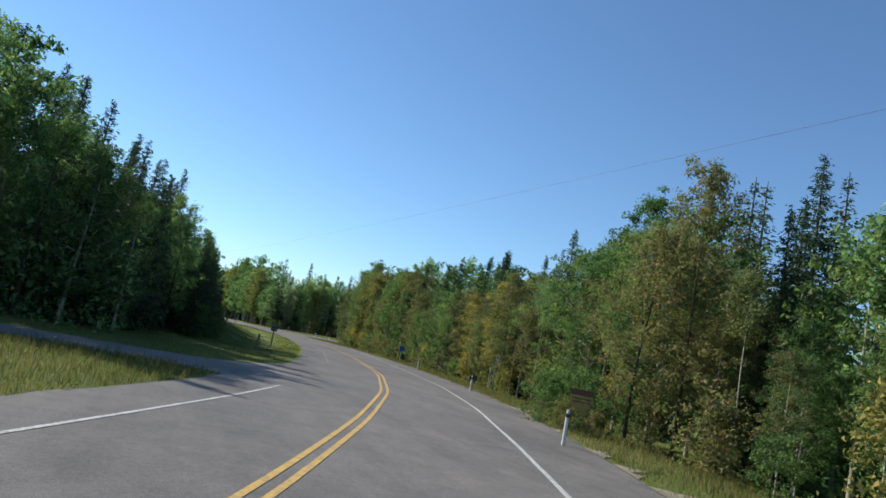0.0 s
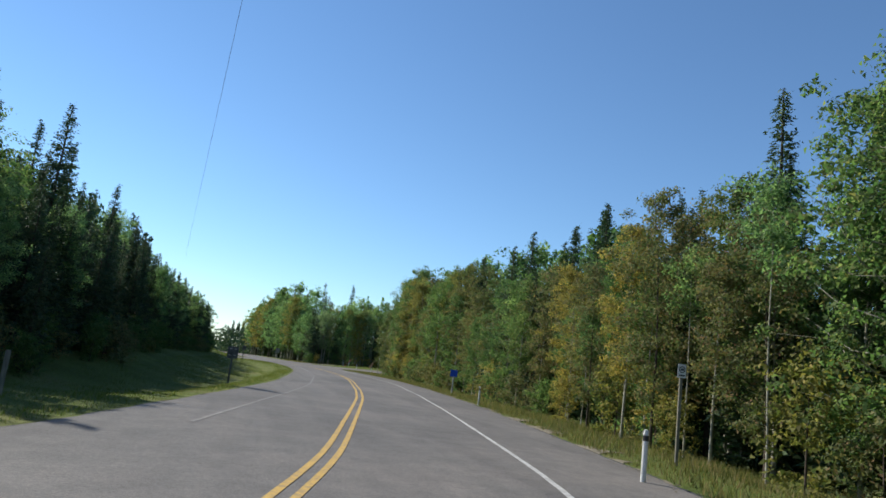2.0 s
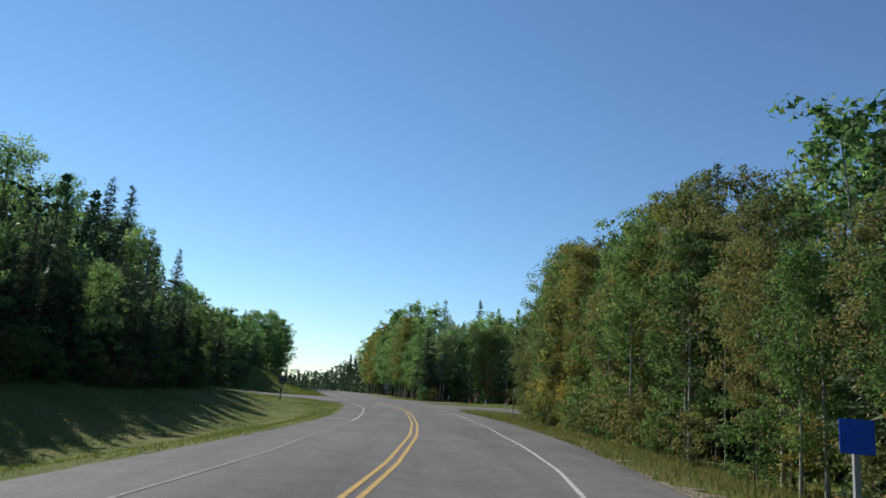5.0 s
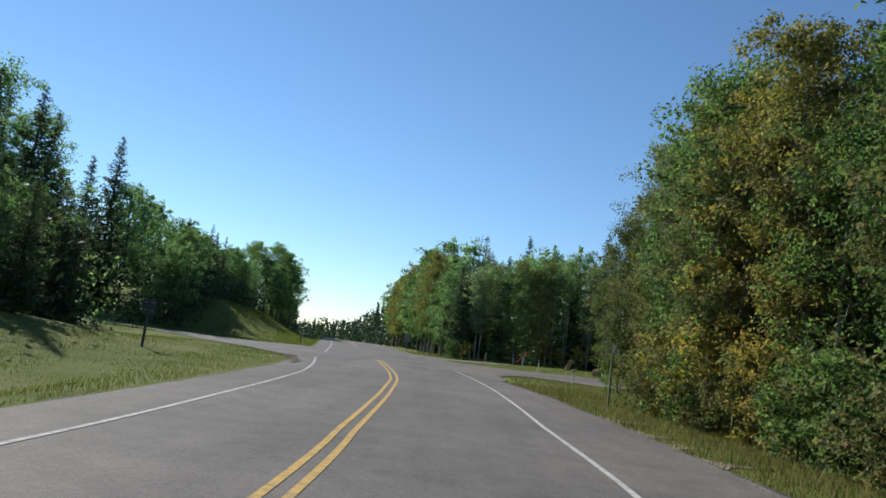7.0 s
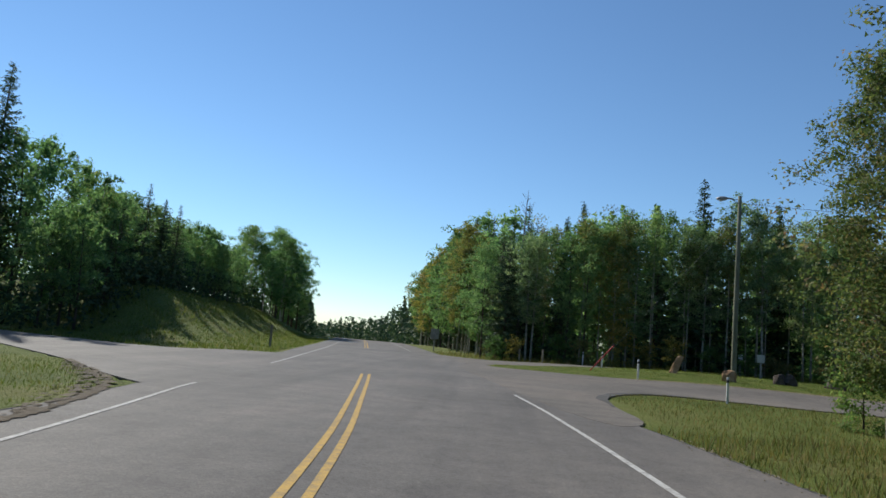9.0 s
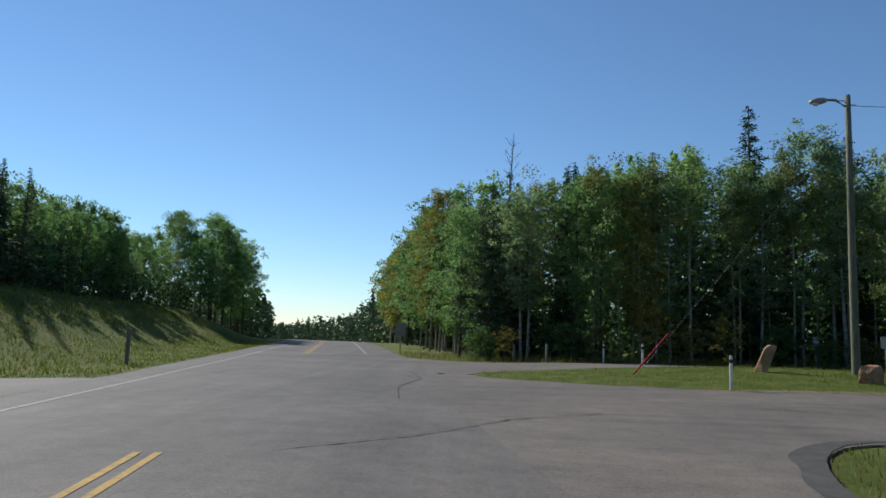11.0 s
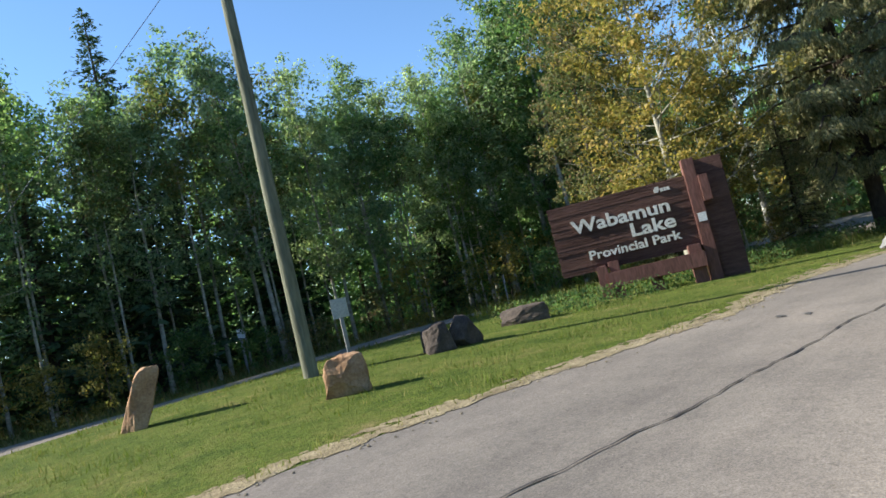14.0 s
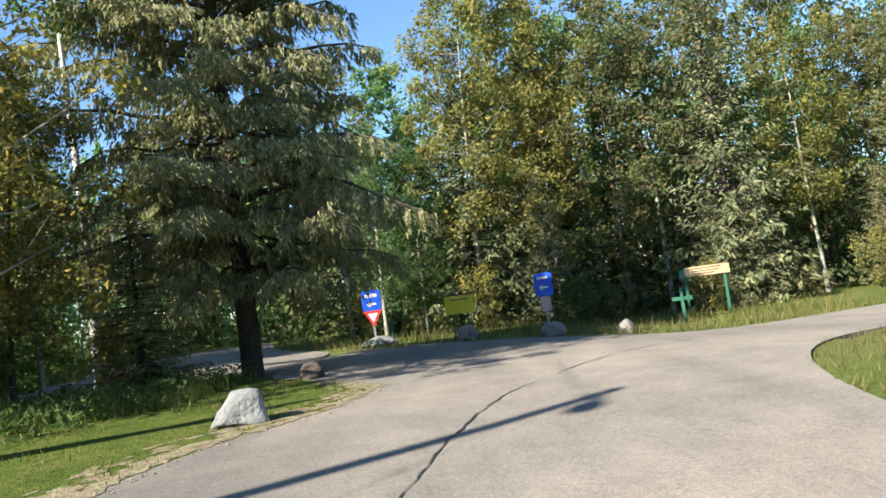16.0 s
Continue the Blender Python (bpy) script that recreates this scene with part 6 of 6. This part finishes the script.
part("notice", box(-0.14, -0.002, 0.66, 0.14, 0.01, 1.07, 0.003), surface("faded_pink_notice", (0.5, 0.33, 0.28), (0.62, 0.45, 0.38), 6, 40, 0.6, 0.3, 0.1), s3, "faded pink notice")
s4 = at_fork("notice_board", 56.3, 118.9, "pale wooden board on two green posts")
for x in (-0.62, 0.62):
    part("post", box(x - 0.045, 0.0, -0.3, x + 0.045, 0.09, 1.6, 0.01), GREEN_PAINT, s4)
s4_board = part("board", box(-0.62, -0.05, 1.32, 0.8, -0.002, 1.64, 0.008), TAN_BOARD, s4)
part("green_end", box(-0.8, -0.06, 1.3, -0.62, 0.0, 1.6, 0.006), GREEN_PAINT, s4, "green painted end of the board")
for k in range(3):
    part("bar", box(-0.4, -0.056, 1.56 - 0.09 * k, 0.55 - 0.1 * k, -0.051, 1.59 - 0.09 * k), SIGN_POST_WOOD, s4_board)
s5 = at_fork("green_post", 54.6, 120.3, "green steel post with a crosspiece", "post")
part("post", box(-0.05, -0.05, -0.2, 0.05, 0.05, 1.1, 0.008), GREEN_PAINT, s5)
part("crosspiece", box(-0.3, -0.04, 0.7, 0.3, 0.04, 0.82, 0.008), GREEN_PAINT, s5)


# ---------- seams, patches and loose gravel ----------
def seam(points, width, mat, label, lift=0.043, seed=0, name="crack"):
    rnd = random.Random(seed)
    pts = []
    for (px, py), (qx, qy) in zip(points, points[1:]):
        n = max(1, int(math.dist((px, py), (qx, qy)) / 0.12))
        pts += [(px + (qx - px) * k / n, py + (qy - py) * k / n) for k in range(n)]
    pts.append(points[-1])
    verts, faces = [], []
    drift = 0.0
    for k, (px, py) in enumerate(pts):
        a, b = pts[max(0, k - 1)], pts[min(len(pts) - 1, k + 1)]
        L = math.dist(a, b) or 1
        nx_, ny_ = -(b[1] - a[1]) / L, (b[0] - a[0]) / L
        drift = drift * 0.8 + rnd.uniform(-0.02, 0.02)
        w = width * rnd.uniform(0.25, 1.6) / 2
        for s in (-1, 1):
            x, y = px + nx_ * (drift + s * w), py + ny_ * (drift + s * w)
            verts.append((x, y, float(land(x, y)) + lift))
    faces = [(2 * k, 2 * k + 1, 2 * k + 3, 2 * k + 2) for k in range(len(pts) - 1)]
    return tagged(mesh(name, verts, faces, mat), label, kind="structure")


seam([(15.5, 133.6), (17.7, 132.8), (21.3, 131.2), (24.6, 129.7), (25.9, 129.3), (27.5, 128.9), (29.5, 128.6), (32.7, 128.4), (34.8, 128.1), (36.9, 127.8), (39.3, 127.4), (41.4, 126.8), (43.2, 125.8), (44.7, 124.7), (46.4, 122.8)], 0.021, CRACK_MAT, "dark tar-filled crack along the drive", seed=1)
seam([(15.6, 131.4), (17.9, 130.7), (20.9, 129.8), (23.4, 128.7), (25.6, 127.9), (27.2, 127.3), (29.5, 126.5), (32.5, 125.6)], 0.021, CRACK_MAT, "dark tar-filled crack along the drive", seed=2)
seam([(16.4, 138.5), (17.0, 134.5), (16.6, 131.5), (16.9, 128)], 0.035, CRACK_MAT, "dark crack where drive and road meet", seed=3)
seam([(16.0, 121.5), (17.6, 123.0), (19.0, 125.2), (20.8, 126.6)], 0.035, CRACK_MAT, "dark crack at the mouth of the drive", 0.05, 4)
pr = random.Random(12)
PATCH_EDGE = [(21.5, 116.8), (21.65, 118.4), (21.8, 119.8), (22.2, 121.2), (22.9, 122.7), (23.9, 123.9), (25.2, 124.3), (26.6, 124.4)]
patch_outer = []
for (px, py), (qx, qy) in zip(PATCH_EDGE, PATCH_EDGE[1:]):
    for k in range(4):
        wide = (0.06 + 0.3 * math.sin(math.pi * (len(patch_outer) + 0.5) / 28)) * pr.uniform(0.35, 1.4)
        L = math.dist((px, py), (qx, qy))
        patch_outer.append((px + (qx - px) * k / 4 - (qy - py) / L * wide, py + (qy - py) * k / 4 + (qx - px) / L * wide))
sheet("asphalt_patch", rounded(PATCH_EDGE + patch_outer[::-2], 1), 0.042, WORN_TAR, "dark rough asphalt patch at the corner of the drive", 1.5, 0.0)


def pebbles(name, spots, label, seed, mat=GRAVEL_MAT, r0=0.008, r1=0.024):
    rng = np.random.default_rng(seed)
    base = np.array([(1, 0, 0), (-1, 0, 0), (0, 1, 0), (0, -1, 0), (0, 0, 1), (0, 0, -1)], float)
    tri = np.array([(0, 2, 4), (2, 1, 4), (1, 3, 4), (3, 0, 4)])
    verts, faces = [], []
    for k, (x, y) in enumerate(spots):
        r = rng.uniform(r0, r1)
        verts.append(base * r * rng.uniform(0.6, 1.3, (6, 3)) * (1, 1, 0.7) + (x, y, float(land(x, y)) + 0.04))
        faces.append(tri + 6 * k)
    return tagged(mesh(name, np.concatenate(verts), np.concatenate(faces), mat), label, "gravel", kind="stuff")


def fringe(points, width, name, label, seed, lift=0.0365):
    """An uneven ribbon of pale grit along an edge, strewn with stones."""
    rnd = random.Random(seed)
    verts, spots, pts = [], [], []
    for (px, py), (qx, qy) in zip(points, points[1:]):
        n = max(1, int(math.dist((px, py), (qx, qy)) / 0.3))
        pts += [(px + (qx - px) * k / n, py + (qy - py) * k / n) for k in range(n)]
    wide = width
    for k, (px, py) in enumerate(pts):
        a, b = pts[max(0, k - 1)], pts[min(len(pts) - 1, k + 1)]
        L = math.dist(a, b) or 1
        nx_, ny_ = -(b[1] - a[1]) / L, (b[0] - a[0]) / L
        wide = 0.35 * wide + 0.65 * width * rnd.choice((0.0, 0.0, 0.0, 0.2, 0.8, 2.6)) * rnd.uniform(0.6, 1.4)
        for s in (-0.25 * wide * rnd.random(), wide):
            x, y = px + nx_ * s, py + ny_ * s
            verts.append((x, y, float(land(x, y)) + lift))
        for _ in range(6):
            s = rnd.uniform(-0.25, wide * 1.1)
            spots.append((px + nx_ * s + rnd.uniform(-0.15, 0.15), py + ny_ * s + rnd.uniform(-0.15, 0.15)))
    faces = [(2 * k, 2 * k + 1, 2 * k + 3, 2 * k + 2) for k in range(len(pts) - 1)]
    tagged(mesh(name, verts, faces, GRAVEL_MAT), label, kind="structure")
    pebbles("gravel", spots, "loose pale stones along the grass edge", seed)


fringe([(22.5, 133.2), (25.3, 131.8), (27.8, 131.4), (31.2, 130.7), (33.8, 130.2), (37.2, 130.4), (39.8, 130.0), (41.9, 128.9), (43.8, 128.5), (45.8, 130.0)], 0.11, "gravel_edge", "pale gravel between lawn and asphalt", 3, 0.0375)
fringe([along(y, 5.15 + 0.25 * float(sm(y, 50, 80)))  for y in range(-6, 112, 3)][::-1], 0.4, "gravel_shoulder", "sandy gravel shoulder beside the asphalt", 4, 0.016)
fringe([(49.9, 121.0), (50.4, 123.6), (51.6, 125.8), (53.2, 128.2), (53.6, 130.6)][::-1], 0.5, "gravel_edge", "pale gravel strip below the rocks", 5, 0.042)


def blotch(name, x, y, w, dep, turn, mat, label, seed, lift):
    """A thin patch with an uneven rim."""
    rnd = random.Random(seed)
    rim = []
    for k in range(18):
        a = 2 * math.pi * k / 18
        r = rnd.uniform(0.6, 1.15)
        u, v = math.cos(a) * w / 2 * r, math.sin(a) * dep / 2 * r
        rim.append((x + u * math.cos(turn) - v * math.sin(turn), y + u * math.sin(turn) + v * math.cos(turn)))
    return sheet(name, rim, lift, mat, label, 0.8, 0.0)


SOIL = surface("dark_crumbled_soil", (0.09, 0.075, 0.055), (0.16, 0.13, 0.095), 3, 28, 0.95, 0.1, 0.9, dist=0.03)
STRAW = surface("dry_bare_soil", (0.17, 0.135, 0.08), (0.32, 0.27, 0.17), 5, 30, 0.95, 0.1, 0.9, dist=0.03)


def flecks(points, widths, per_metre, seed, name, mat, label, category, low=0.0385, big=0.13):
    """Many small uneven flat patches, thinning out away from an edge, as one piece."""
    rnd = random.Random(seed)
    verts, faces = [], []
    for (px, py), (qx, qy), wa, wb in zip(points, points[1:], widths, widths[1:]):
        L = math.dist((px, py), (qx, qy))
        nx_, ny_ = -(qy - py) / L, (qx - px) / L
        for _ in range(int(L * per_metre)):
            t, away = rnd.random(), rnd.random() ** 1.6
            off = (wa + (wb - wa) * t) * away + 0.04
            cx, cy = px + (qx - px) * t + nx_ * off, py + (qy - py) * t + ny_ * off
            r, turn = rnd.uniform(0.03, big) * (1.15 - 0.7 * away), math.atan2(qy - py, qx - px)
            n0, lift = len(verts), rnd.uniform(low, low + 0.004)
            verts.append((cx, cy, float(land(cx, cy)) + lift))
            for k in range(9):
                a, q = k * 2 * math.pi / 9, r * rnd.uniform(0.45, 1.3)
                u, v = math.cos(a) * q * 1.9, math.sin(a) * q
                x, y = cx + u * math.cos(turn) - v * math.sin(turn), cy + u * math.sin(turn) + v * math.cos(turn)
                verts.append((x, y, float(land(x, y)) + lift))
            faces += [(n0, n0 + 1 + k, n0 + 1 + (k + 1) % 9) for k in range(9)]
    return tagged(mesh(name, verts, faces, mat), label, category, kind="stuff")


flecks([(24.5, 132.2), (25.3, 131.8), (27.8, 131.4), (31.2, 130.7), (33.8, 130.2), (37.2, 130.4), (39.8, 130.0), (41.9, 128.9), (43.8, 128.5), (45.4, 129.6)], [0.1, 0.3, 0.35, 0.35, 0.4, 0.5, 0.7, 0.75, 0.6, 0.3], 34, 40, "bare_soil", STRAW, "bare dry soil at the edge of the lawn", "soil")
flecks([(13.3, 106.0), (13.1, 108.0), (12.6, 110.0), (11.9, 112.0), (10.9, 113.5), (9.6, 115.0), (8.4, 116.3)], [0.1, 0.3, 0.7, 0.9, 0.8, 0.5, 0.1], 40, 41, "bare_soil", SOIL, "dark crumbled soil at the worn verge corner", "soil", 0.041, 0.085)
blotch("oil_stain", 33.3, 129.35, 0.2, 0.13, 0.4, WORN_TAR, "dark oil stain on the drive", 61, 0.043)
blotch("oil_stain", 33.35, 129.05, 0.17, 0.1, 0.4, WORN_TAR, "dark oil stain on the drive", 62, 0.043)
